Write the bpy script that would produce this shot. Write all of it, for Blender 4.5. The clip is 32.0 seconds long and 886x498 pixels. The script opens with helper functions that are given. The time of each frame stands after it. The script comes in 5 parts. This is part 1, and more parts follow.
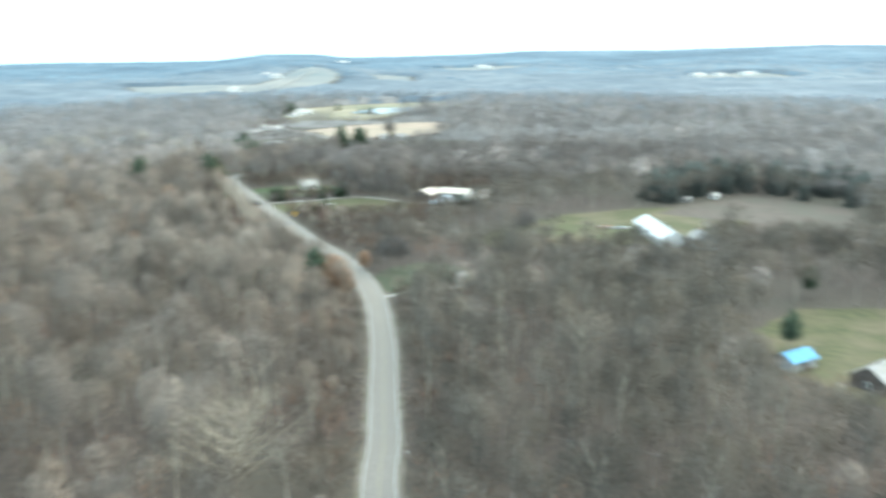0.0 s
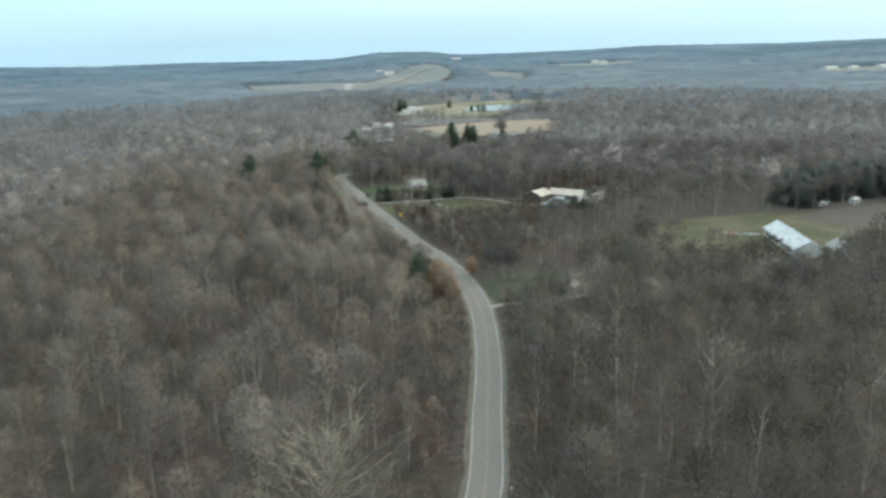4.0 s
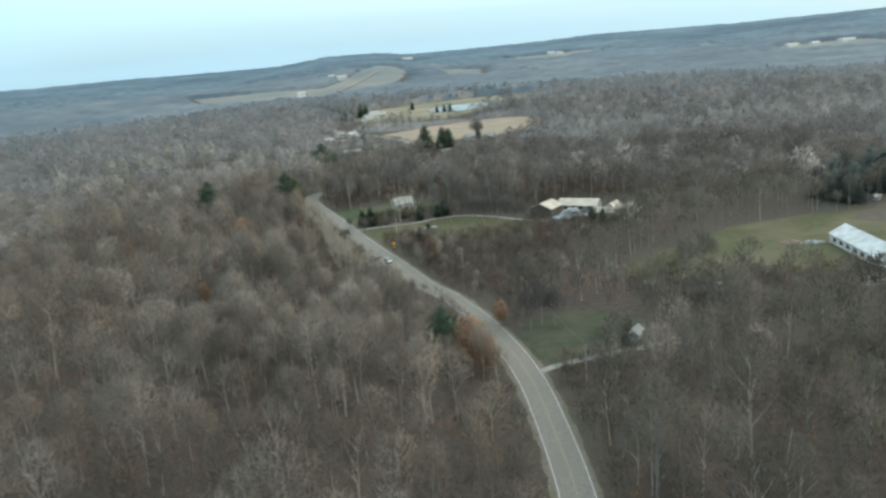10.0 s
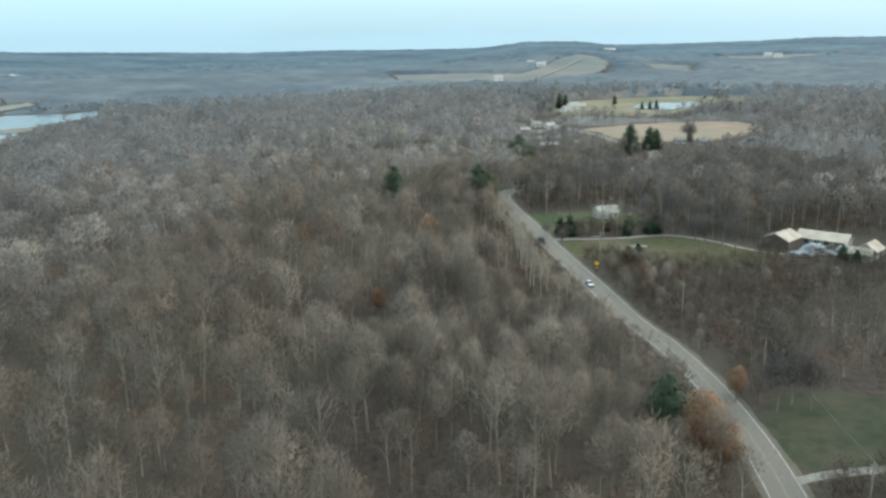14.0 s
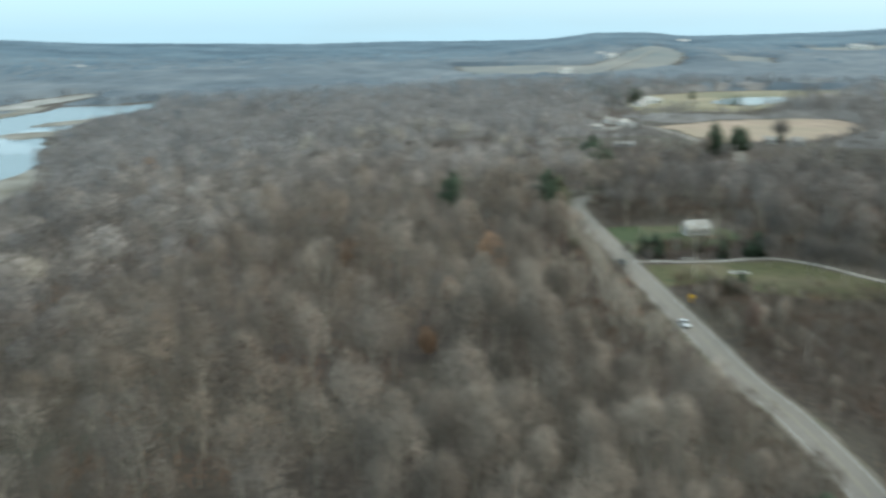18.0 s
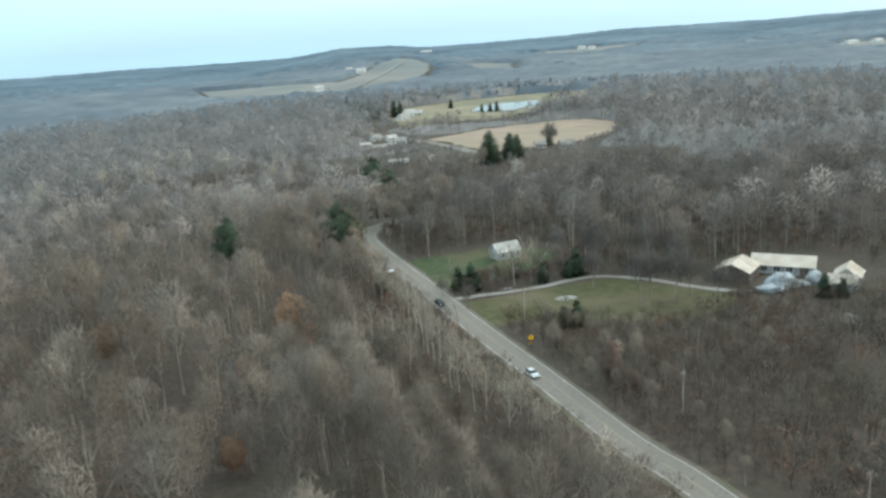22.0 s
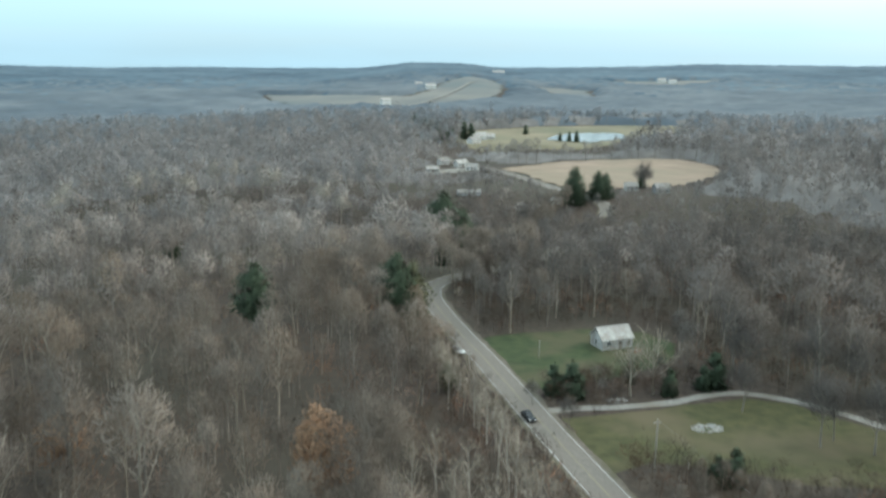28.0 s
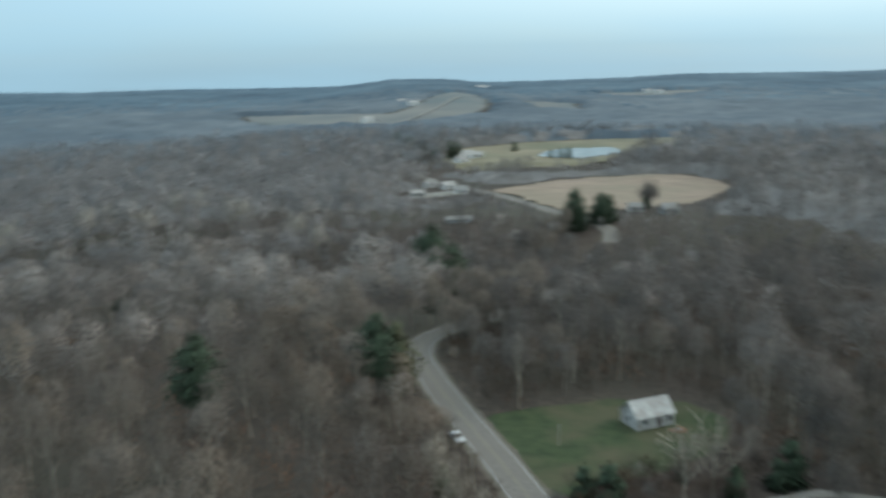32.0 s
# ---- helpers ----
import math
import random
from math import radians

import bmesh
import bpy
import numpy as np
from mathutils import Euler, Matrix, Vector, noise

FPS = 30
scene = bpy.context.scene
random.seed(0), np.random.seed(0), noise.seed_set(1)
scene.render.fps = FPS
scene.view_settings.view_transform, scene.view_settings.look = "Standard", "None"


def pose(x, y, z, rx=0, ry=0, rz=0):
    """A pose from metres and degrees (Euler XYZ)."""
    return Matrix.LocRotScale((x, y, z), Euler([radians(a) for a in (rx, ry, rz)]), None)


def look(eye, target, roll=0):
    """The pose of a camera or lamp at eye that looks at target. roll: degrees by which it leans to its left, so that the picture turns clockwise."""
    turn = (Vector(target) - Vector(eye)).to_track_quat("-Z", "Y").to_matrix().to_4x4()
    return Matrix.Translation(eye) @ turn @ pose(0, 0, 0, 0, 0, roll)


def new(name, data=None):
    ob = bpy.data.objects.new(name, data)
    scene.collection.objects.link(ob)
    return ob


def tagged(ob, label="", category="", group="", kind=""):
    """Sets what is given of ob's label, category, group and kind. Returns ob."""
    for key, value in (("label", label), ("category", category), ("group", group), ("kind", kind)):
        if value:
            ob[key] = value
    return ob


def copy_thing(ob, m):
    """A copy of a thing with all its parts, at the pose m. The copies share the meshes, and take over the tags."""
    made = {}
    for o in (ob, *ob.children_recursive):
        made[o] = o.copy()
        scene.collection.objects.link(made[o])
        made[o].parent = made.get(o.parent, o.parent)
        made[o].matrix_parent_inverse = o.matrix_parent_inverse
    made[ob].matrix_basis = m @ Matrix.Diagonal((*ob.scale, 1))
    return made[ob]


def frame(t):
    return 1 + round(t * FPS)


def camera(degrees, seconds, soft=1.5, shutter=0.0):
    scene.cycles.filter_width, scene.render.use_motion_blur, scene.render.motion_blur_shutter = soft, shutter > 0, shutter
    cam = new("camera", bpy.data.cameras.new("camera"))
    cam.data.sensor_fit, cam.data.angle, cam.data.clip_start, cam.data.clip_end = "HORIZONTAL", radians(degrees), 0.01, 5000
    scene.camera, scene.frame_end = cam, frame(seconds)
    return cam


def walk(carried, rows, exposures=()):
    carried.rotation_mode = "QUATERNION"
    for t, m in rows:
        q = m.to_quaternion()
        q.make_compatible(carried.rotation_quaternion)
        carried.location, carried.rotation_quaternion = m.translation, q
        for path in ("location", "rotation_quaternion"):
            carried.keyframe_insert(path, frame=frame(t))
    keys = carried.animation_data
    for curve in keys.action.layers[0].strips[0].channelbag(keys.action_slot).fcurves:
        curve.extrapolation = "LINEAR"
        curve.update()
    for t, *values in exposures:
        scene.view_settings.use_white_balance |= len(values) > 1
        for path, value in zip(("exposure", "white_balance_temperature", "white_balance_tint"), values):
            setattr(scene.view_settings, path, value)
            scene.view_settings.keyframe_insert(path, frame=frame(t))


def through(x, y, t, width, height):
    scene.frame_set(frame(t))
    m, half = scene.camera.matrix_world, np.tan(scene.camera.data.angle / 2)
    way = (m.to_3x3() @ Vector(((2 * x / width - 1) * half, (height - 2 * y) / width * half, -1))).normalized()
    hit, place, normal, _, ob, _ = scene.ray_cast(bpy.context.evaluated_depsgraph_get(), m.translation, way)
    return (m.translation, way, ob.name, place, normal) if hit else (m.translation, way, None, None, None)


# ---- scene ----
cam = camera(54.7, 32.0, soft=2.6, shutter=0.8)
PATH = [
    (0, (0.29, -0.13, 80.95), (16.315, 95.733, 57.436), -0.47),
    (0.5, (2.55, 0.72, 80.88), (5.556, 97.945, 57.670), 0.11),
    (1, (3.66, 1.42, 80.82), (5.608, 98.694, 57.699), 0.01),
    (1.5, (4.20, 2.10, 80.77), (1.394, 99.244, 57.188), -2.39),
    (2, (4.22, 3.17, 80.73), (1.727, 100.329, 57.184), -2.04),
    (2.5, (4.00, 4.76, 80.68), (-0.213, 101.848, 57.106), -2.30),
    (4.5, (2.08, 20.80, 80.25), (11.462, 117.467, 56.446), -2.39),
    (5, (1.75, 25.38, 80.33), (16.166, 121.428, 56.508), -4.01),
    (5.5, (1.73, 29.82, 80.41), (8.518, 126.690, 56.513), -4.88),
    (6, (1.57, 34.39, 80.50), (-15.342, 130.088, 56.902), -1.39),
    (6.5, (0.75, 39.29, 80.54), (-30.427, 131.310, 56.854), 1.34),
    (7, (-0.57, 44.47, 80.50), (-30.021, 137.001, 56.597), 3.80),
    (7.5, (-2.18, 49.90, 80.37), (-31.155, 142.562, 56.395), 2.64),
    (8, (-4.16, 55.57, 80.15), (-31.380, 148.796, 56.309), 1.83),
    (8.5, (-6.44, 61.39, 79.89), (-23.476, 156.995, 56.030), 1.34),
    (9, (-8.59, 67.27, 79.59), (-3.150, 164.157, 55.436), -2.11),
    (9.5, (-10.21, 73.47, 79.33), (-3.273, 170.323, 55.428), -5.93),
    (10, (-11.25, 79.29, 79.12), (-3.185, 176.031, 55.104), -4.62),
    (10.5, (-12.00, 85.01, 78.99), (-3.184, 181.642, 54.810), -2.69),
    (11, (-12.39, 90.55, 78.91), (-12.164, 187.563, 54.634), -1.93),
    (11.5, (-13.10, 96.36, 78.81), (-22.138, 192.949, 54.556), -1.02),
    (12, (-13.90, 102.10, 78.58), (-29.649, 197.798, 54.231), 0.60),
    (12.5, (-14.95, 107.70, 78.37), (-29.058, 203.662, 54.033), 1.12),
    (13, (-16.12, 112.99, 78.19), (-29.917, 208.960, 53.708), 0.75),
    (13.5, (-17.69, 118.72, 78.14), (-30.190, 214.874, 53.688), -0.18),
    (14, (-19.10, 124.18, 78.01), (-31.333, 220.341, 53.458), -0.82),
    (14.5, (-20.47, 129.64, 77.90), (-29.844, 226.121, 53.348), -1.26),
    (15, (-21.89, 134.91, 77.75), (-19.486, 231.806, 53.154), -1.82),
    (15.5, (-23.18, 140.30, 77.59), (-7.668, 235.979, 53.013), -2.68),
    (17.5, (-24.69, 163.70, 76.22), (-27.625, 260.434, 51.059), -2.13),
    (18, (-25.19, 168.84, 76.37), (-44.539, 263.610, 51.003), -0.87),
    (18.5, (-26.08, 173.75, 76.45), (-56.549, 265.582, 51.185), 1.78),
    (19, (-27.34, 178.62, 76.46), (-59.207, 270.019, 51.340), 4.73),
    (19.5, (-28.98, 183.72, 76.31), (-60.377, 275.264, 51.139), 4.37),
    (20, (-30.99, 189.37, 76.18), (-51.102, 284.083, 51.205), 1.38),
    (20.5, (-33.25, 195.01, 76.02), (-36.607, 291.849, 51.298), -1.20),
    (21, (-35.17, 200.45, 75.85), (-24.925, 296.865, 51.361), -2.06),
    (21.5, (-36.87, 205.50, 75.70), (-29.654, 302.198, 51.249), -4.83),
    (22, (-38.07, 210.42, 75.51), (-30.434, 307.057, 50.941), -3.83),
    (22.5, (-38.87, 215.80, 75.44), (-30.575, 312.347, 50.730), -0.28),
    (23, (-39.46, 221.18, 75.37), (-34.221, 317.898, 50.521), 0.52),
    (23.5, (-39.95, 227.36, 75.43), (-35.767, 324.113, 50.505), 0.67),
    (24, (-40.34, 233.07, 75.31), (-37.416, 329.858, 50.352), -1.56),
    (24.5, (-40.62, 238.39, 75.11), (-37.998, 335.182, 50.130), -1.47),
    (25, (-40.83, 243.82, 74.85), (-38.045, 340.613, 49.896), -0.02),
    (25.5, (-41.20, 249.58, 74.60), (-38.377, 346.363, 49.617), 0.76),
    (27.5, (-42.20, 273.89, 73.63), (-40.169, 370.722, 48.722), 0.74),
    (28, (-42.44, 279.49, 73.22), (-40.703, 376.952, 50.904), 0.57),
    (28.5, (-42.83, 285.49, 73.02), (-41.371, 383.339, 52.422), 0.75),
    (29, (-43.08, 291.37, 72.85), (-41.989, 389.230, 52.282), 0.77),
    (29.5, (-43.44, 296.94, 72.56), (-42.571, 394.799, 52.009), 0.81),
    (30, (-43.57, 302.94, 72.38), (-36.915, 400.630, 52.066), -0.76),
    (30.5, (-43.73, 308.47, 72.22), (-31.551, 405.632, 51.955), 0.91),
    (31, (-43.51, 313.75, 72.17), (-24.275, 409.806, 52.087), 1.31),
    (31.5, (-42.90, 319.25, 72.14), (-27.849, 416.045, 52.024), -2.22),
    (32, (-41.92, 324.77, 72.12), (-38.731, 422.581, 51.547), -0.93),
]
walk(cam, [(t, look(eye, target, roll)) for t, eye, target, roll in PATH], exposures=[(0.0, 1.9, 5950, 2), (0.4, 1.28, 6040, 3), (1.0, 1.11, 6110, 4), (2.0, 0.93, 6090, 4), (5.0, 0.85, 6200, 4), (7.5, 0.89, 6180, 4), (10.0, 0.81, 6180, 4), (15.0, 0.81, 6180, 4), (18.0, 0.86, 6180, 4), (20.0, 0.98, 6180, 4), (22.0, 0.94, 6170, 4), (25.0, 0.89, 6170, 4), (28.0, 0.82, 6170, 4), (29.0, 0.6, 6100, 4), (30.5, 0.35, 5960, 4), (32.0, 0.29, 5920, 4)])

# ---- world and sun: late, thinly overcast afternoon ----
SUN_TURN, SUN_HEIGHT = 75.0, 38.0          # degrees clockwise from north (+y), degrees up
world = bpy.data.worlds.new("sky")
scene.world = world
world.use_nodes = True
wn, wl = world.node_tree.nodes, world.node_tree.links
wn.clear()
sky = wn.new("ShaderNodeTexSky")
sky.sky_type, sky.sun_disc = "NISHITA", False
sky.sun_elevation, sky.sun_rotation = radians(SUN_HEIGHT), radians(SUN_TURN)
sky.air_density, sky.dust_density, sky.ozone_density = 1.0, 1.2, 2.0
back = wn.new("ShaderNodeBackground")
back.inputs["Strength"].default_value = 0.12
wout = wn.new("ShaderNodeOutputWorld")
thin_cloud = wn.new("ShaderNodeMix")           # a veil of thin cloud over the clear sky
thin_cloud.data_type = "RGBA"
high_air, stretch_air, streaks, share = wn.new("ShaderNodeTexCoord"), wn.new("ShaderNodeMapping"), wn.new("ShaderNodeTexNoise"), wn.new("ShaderNodeMapRange")
stretch_air.inputs["Scale"].default_value = (1.2, 1.2, 7.0)
streaks.inputs["Scale"].default_value, streaks.inputs["Detail"].default_value = 1.8, 4.0
share.inputs["From Min"].default_value, share.inputs["From Max"].default_value = 0.3, 0.7
share.inputs["To Min"].default_value, share.inputs["To Max"].default_value = 0.62, 0.88
wl.new(high_air.outputs["Generated"], stretch_air.inputs["Vector"])
wl.new(stretch_air.outputs[0], streaks.inputs["Vector"])
wl.new(streaks.outputs["Fac"], share.inputs["Value"])
wl.new(share.outputs[0], thin_cloud.inputs["Factor"])
thin_cloud.inputs["B"].default_value = (2.95, 4.5, 5.45, 1)
wl.new(sky.outputs[0], thin_cloud.inputs["A"])
apart, climb, overhead = wn.new("ShaderNodeSeparateXYZ"), wn.new("ShaderNodeMapRange"), wn.new("ShaderNodeMix")
climb.inputs["From Min"].default_value, climb.inputs["From Max"].default_value = 0.16, 0.9     # an overcast sky is brightest overhead
overhead.data_type = "RGBA"
overhead.inputs["B"].default_value = (6.6, 8.0, 8.8, 1)
wl.new(high_air.outputs["Generated"], apart.inputs[0])
wl.new(apart.outputs["Z"], climb.inputs["Value"])
wl.new(thin_cloud.outputs["Result"], overhead.inputs["A"])
wl.new(climb.outputs[0], overhead.inputs["Factor"])
glow_height, pale_band = wn.new("ShaderNodeMapRange"), wn.new("ShaderNodeMix")          # brighter cloud a little above the horizon
glow_height.inputs["From Min"].default_value, glow_height.inputs["From Max"].default_value = 0.025, 0.095
sunward, glow_share = wn.new("ShaderNodeMapRange"), wn.new("ShaderNodeMath")
sunward.inputs["From Min"].default_value, sunward.inputs["From Max"].default_value = -0.4, 0.3
sunward.inputs["To Min"].default_value, sunward.inputs["To Max"].default_value = 0.15, 0.62
glow_share.operation = "MULTIPLY"
wl.new(apart.outputs["X"], sunward.inputs["Value"])
wl.new(glow_height.outputs[0], glow_share.inputs[0])
wl.new(sunward.outputs[0], glow_share.inputs[1])
pale_band.data_type = "RGBA"
pale_band.inputs["B"].default_value = (7.6, 8.4, 8.0, 1)
wl.new(apart.outputs["Z"], glow_height.inputs["Value"])
wl.new(glow_share.outputs[0], pale_band.inputs["Factor"])
wl.new(overhead.outputs["Result"], pale_band.inputs["A"])
wl.new(pale_band.outputs["Result"], back.inputs["Color"])
wl.new(back.outputs[0], wout.inputs["Surface"])
sun = new("sun", bpy.data.lights.new("sun", "SUN"))
sun.data.energy, sun.data.angle, sun.data.color = 1.2, radians(50), (1.0, 0.88, 0.76)
ta, th = radians(SUN_TURN), radians(SUN_HEIGHT)
sun.matrix_world = look((0, 0, 300), (-100 * math.sin(ta) * math.cos(th), -100 * math.cos(ta) * math.cos(th), 300 - 100 * math.sin(th)))

rng = np.random.default_rng(7)


# ---- materials ----
def material(name, low, high, scale=1.0, rough=0.9, metal=0.0, detail=6.0, bump=0.0, big=0.0, third=None, island=0.0, per_object=0.0, per_tree=0.0, stretch=(1, 1, 1), through=0.0):
    """Two colours mixed by fine noise, a broad second noise towards third, an optional bump and random variation."""
    m = bpy.data.materials.new(name)
    m.use_nodes = True
    nodes, links = m.node_tree.nodes, m.node_tree.links
    shader = nodes["Principled BSDF"]
    shader.inputs["Roughness"].default_value, shader.inputs["Metallic"].default_value = rough, metal
    shader.inputs["Specular IOR Level"].default_value = 0.3
    where = nodes.new("ShaderNodeNewGeometry")
    mapping = nodes.new("ShaderNodeMapping")
    mapping.inputs["Scale"].default_value = stretch
    links.new(where.outputs["Position"], mapping.inputs["Vector"])
    grain = nodes.new("ShaderNodeTexNoise")
    grain.inputs["Scale"].default_value, grain.inputs["Detail"].default_value = scale, detail
    links.new(mapping.outputs[0], grain.inputs["Vector"])
    ramp = nodes.new("ShaderNodeValToRGB")
    ramp.color_ramp.elements[0].position, ramp.color_ramp.elements[1].position = 0.32, 0.68
    ramp.color_ramp.elements[0].color, ramp.color_ramp.elements[1].color = (*low, 1), (*high, 1)
    links.new(grain.outputs["Fac"], ramp.inputs["Fac"])
    colour = ramp.outputs["Color"]
    if third is not None:
        broad = nodes.new("ShaderNodeTexNoise")
        broad.inputs["Scale"].default_value, broad.inputs["Detail"].default_value = big, 3.0
        links.new(where.outputs["Position"], broad.inputs["Vector"])
        edge = nodes.new("ShaderNodeValToRGB")
        edge.color_ramp.elements[0].position, edge.color_ramp.elements[1].position = 0.42, 0.66
        links.new(broad.outputs["Fac"], edge.inputs["Fac"])
        mix = nodes.new("ShaderNodeMix")
        mix.data_type = "RGBA"
        links.new(edge.outputs["Color"], mix.inputs["Factor"])
        links.new(colour, mix.inputs["A"])
        mix.inputs["B"].default_value = (*third, 1)
        colour = mix.outputs["Result"]
    if per_tree:
        own = nodes.new("ShaderNodeAttribute")
        own.attribute_name = "tint"
        span = nodes.new("ShaderNodeMapRange")
        span.inputs["To Min"].default_value, span.inputs["To Max"].default_value = 1 - per_tree, 1 + per_tree
        links.new(own.outputs["Fac"], span.inputs["Value"])
        shade = nodes.new("ShaderNodeHueSaturation")
        links.new(span.outputs[0], shade.inputs["Value"])
        warm = nodes.new("ShaderNodeMapRange")
        warm.inputs["To Min"].default_value, warm.inputs["To Max"].default_value = 0.8, 1.25
        swirl = nodes.new("ShaderNodeMath")
        swirl.operation = "FRACT"
        times = nodes.new("ShaderNodeMath")
        times.operation = "MULTIPLY"
        times.inputs[1].default_value = 7.31
        links.new(own.outputs["Fac"], times.inputs[0])
        links.new(times.outputs[0], swirl.inputs[0])
        links.new(swirl.outputs[0], warm.inputs["Value"])
        links.new(warm.outputs[0], shade.inputs["Saturation"])
        links.new(colour, shade.inputs["Color"])
        colour = shade.outputs["Color"]
    if island or per_object:
        if island:
            chance = where.outputs["Random Per Island"]
        else:
            chance = nodes.new("ShaderNodeObjectInfo").outputs["Random"]
        span = nodes.new("ShaderNodeMapRange")
        span.inputs["To Min"].default_value, span.inputs["To Max"].default_value = 1 - (island or per_object), 1 + (island or per_object)
        links.new(chance, span.inputs["Value"])
        hue = nodes.new("ShaderNodeHueSaturation")
        links.new(span.outputs[0], hue.inputs["Value"])
        links.new(colour, hue.inputs["Color"])
        colour = hue.outputs["Color"]
    links.new(colour, shader.inputs["Base Color"])
    if through:                                   # bundles of fine twigs let part of the light pass
        lit = nodes.new("ShaderNodeBsdfTranslucent")
        links.new(colour, lit.inputs["Color"])
        both = nodes.new("ShaderNodeMixShader")
        both.inputs["Fac"].default_value = through
        links.new(shader.outputs[0], both.inputs[1])
        links.new(lit.outputs[0], both.inputs[2])
        links.new(both.outputs[0], nodes["Material Output"].inputs["Surface"])
    if bump:
        rise = nodes.new("ShaderNodeBump")
        rise.inputs["Strength"].default_value, rise.inputs["Distance"].default_value = 1.0, bump
        links.new(grain.outputs["Fac"], rise.inputs["Height"])
        links.new(rise.outputs[0], shader.inputs["Normal"])
    return m


NEARTWIG = material("near_twigs", (0.2, 0.166, 0.135), (0.335, 0.284, 0.236), 0.09, big=0.03, third=(0.156, 0.133, 0.111), per_object=0.35, through=0.5)
LITTER = material("leaf_litter", (0.034, 0.025, 0.02), (0.078, 0.058, 0.045), 0.5, bump=0.05, big=0.012, third=(0.058, 0.05, 0.036))
TWIG = material("twigs", (0.2, 0.164, 0.133), (0.338, 0.283, 0.235), 0.09, big=0.03, third=(0.14, 0.116, 0.096), island=0.04, per_tree=0.32, through=0.5)
DARKTWIG = material("dark_twigs", (0.106, 0.093, 0.077), (0.189, 0.166, 0.14), 0.09, big=0.03, third=(0.085, 0.077, 0.065), island=0.04, per_tree=0.3, through=0.5)
# Paler, bluer copy of the dark twigs, with mid-distance haze in the colour.
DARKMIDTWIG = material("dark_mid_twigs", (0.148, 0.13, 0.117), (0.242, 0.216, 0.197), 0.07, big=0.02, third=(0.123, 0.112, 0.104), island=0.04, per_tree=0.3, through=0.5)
# Tone between dark and hazed twigs, fading the far east woods.
EASTTWIG = material("east_twigs", (0.198, 0.18, 0.168), (0.298, 0.275, 0.258), 0.07, big=0.02, third=(0.17, 0.16, 0.153), island=0.04, per_tree=0.16, through=0.5)
# Haze is put into these twig colours, paler and bluer with distance.
HAZETWIG = material("haze_twigs", (0.268, 0.248, 0.238), (0.362, 0.339, 0.329), 0.05, big=0.02, third=(0.218, 0.209, 0.207), island=0.04, per_tree=0.17, through=0.5)
# Canopy sheet's nearest colour, paling the gaps between crowns as haze does.
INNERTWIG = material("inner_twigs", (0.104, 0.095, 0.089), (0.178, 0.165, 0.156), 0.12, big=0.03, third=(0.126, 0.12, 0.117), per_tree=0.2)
# Paler than the near twigs, a first step of haze in the colour.
MIDTWIG = material("mid_twigs", (0.278, 0.241, 0.216), (0.402, 0.354, 0.321), 0.07, big=0.02, third=(0.197, 0.177, 0.162), island=0.04, per_tree=0.34, through=0.5)
# The blue-grey of these two canopy colours imitates haze over far woods.
HAZECANOPY = material("haze_canopy", (0.057, 0.091, 0.12), (0.104, 0.141, 0.169), 0.008, big=0.0032, third=(0.042, 0.068, 0.093), per_tree=0.1)
MIDHAZECANOPY = material("mid_haze_canopy", (0.08, 0.096, 0.112), (0.13, 0.145, 0.157), 0.015, big=0.0045, third=(0.065, 0.083, 0.101), per_tree=0.1)
# Bluest twig colour, imitating haze on the furthest trees.
FARHAZETWIG = material("far_haze_twigs", (0.235, 0.246, 0.26), (0.305, 0.317, 0.33), 0.012, big=0.004, third=(0.215, 0.231, 0.25), island=0.04, per_tree=0.12, through=0.5)
BARK = material("bark", (0.17, 0.148, 0.125), (0.31, 0.275, 0.238), 0.35, bump=0.03, big=0.05, third=(0.16, 0.14, 0.12))
PALEBARK = material("pale_bark", (0.27, 0.235, 0.19), (0.41, 0.365, 0.3), 0.8, big=0.2, third=(0.23, 0.2, 0.16))
RUSTBRUSH = material("rust_undergrowth", (0.19, 0.112, 0.076), (0.29, 0.172, 0.118), 0.15, big=0.05, third=(0.15, 0.1, 0.075), island=0.1, per_tree=0.3)
RUSSET = material("russet_leaves", (0.29, 0.178, 0.112), (0.405, 0.258, 0.162), 0.5, island=0.2, through=0.4)
OLIVENEEDLES = material("olive_needles", (0.07, 0.072, 0.038), (0.12, 0.118, 0.066), 0.6, island=0.3)
# Belt pines' needles, paler and greyer than the others to imitate haze.
HAZYNEEDLES = material("hazy_needles", (0.085, 0.1, 0.087), (0.14, 0.153, 0.134), 0.3, big=0.05, third=(0.102, 0.116, 0.106), island=0.2)
NEEDLES = material("needles", (0.04, 0.058, 0.036), (0.076, 0.102, 0.062), 0.6, island=0.35)
ASPHALT = material("asphalt", (0.13, 0.115, 0.1), (0.192, 0.171, 0.15), 1.5, bump=0.004, big=0.12, third=(0.158, 0.139, 0.12))
SHOULDER = material("shoulder_gravel", (0.088, 0.073, 0.057), (0.158, 0.133, 0.107), 1.2, bump=0.02, big=0.15, third=(0.1, 0.09, 0.06))
GRAVEL = material("gravel", (0.165, 0.155, 0.14), (0.3, 0.285, 0.262), 2.0, bump=0.02, big=0.1, third=(0.185, 0.165, 0.135))
LAWN = material("grass", (0.042, 0.043, 0.017), (0.076, 0.073, 0.03), 0.35, bump=0.03, big=0.055, third=(0.1, 0.082, 0.047))
GREENLAWN = material("green_grass", (0.026, 0.04, 0.015), (0.052, 0.066, 0.026), 0.35, bump=0.03, big=0.07, third=(0.078, 0.07, 0.038))
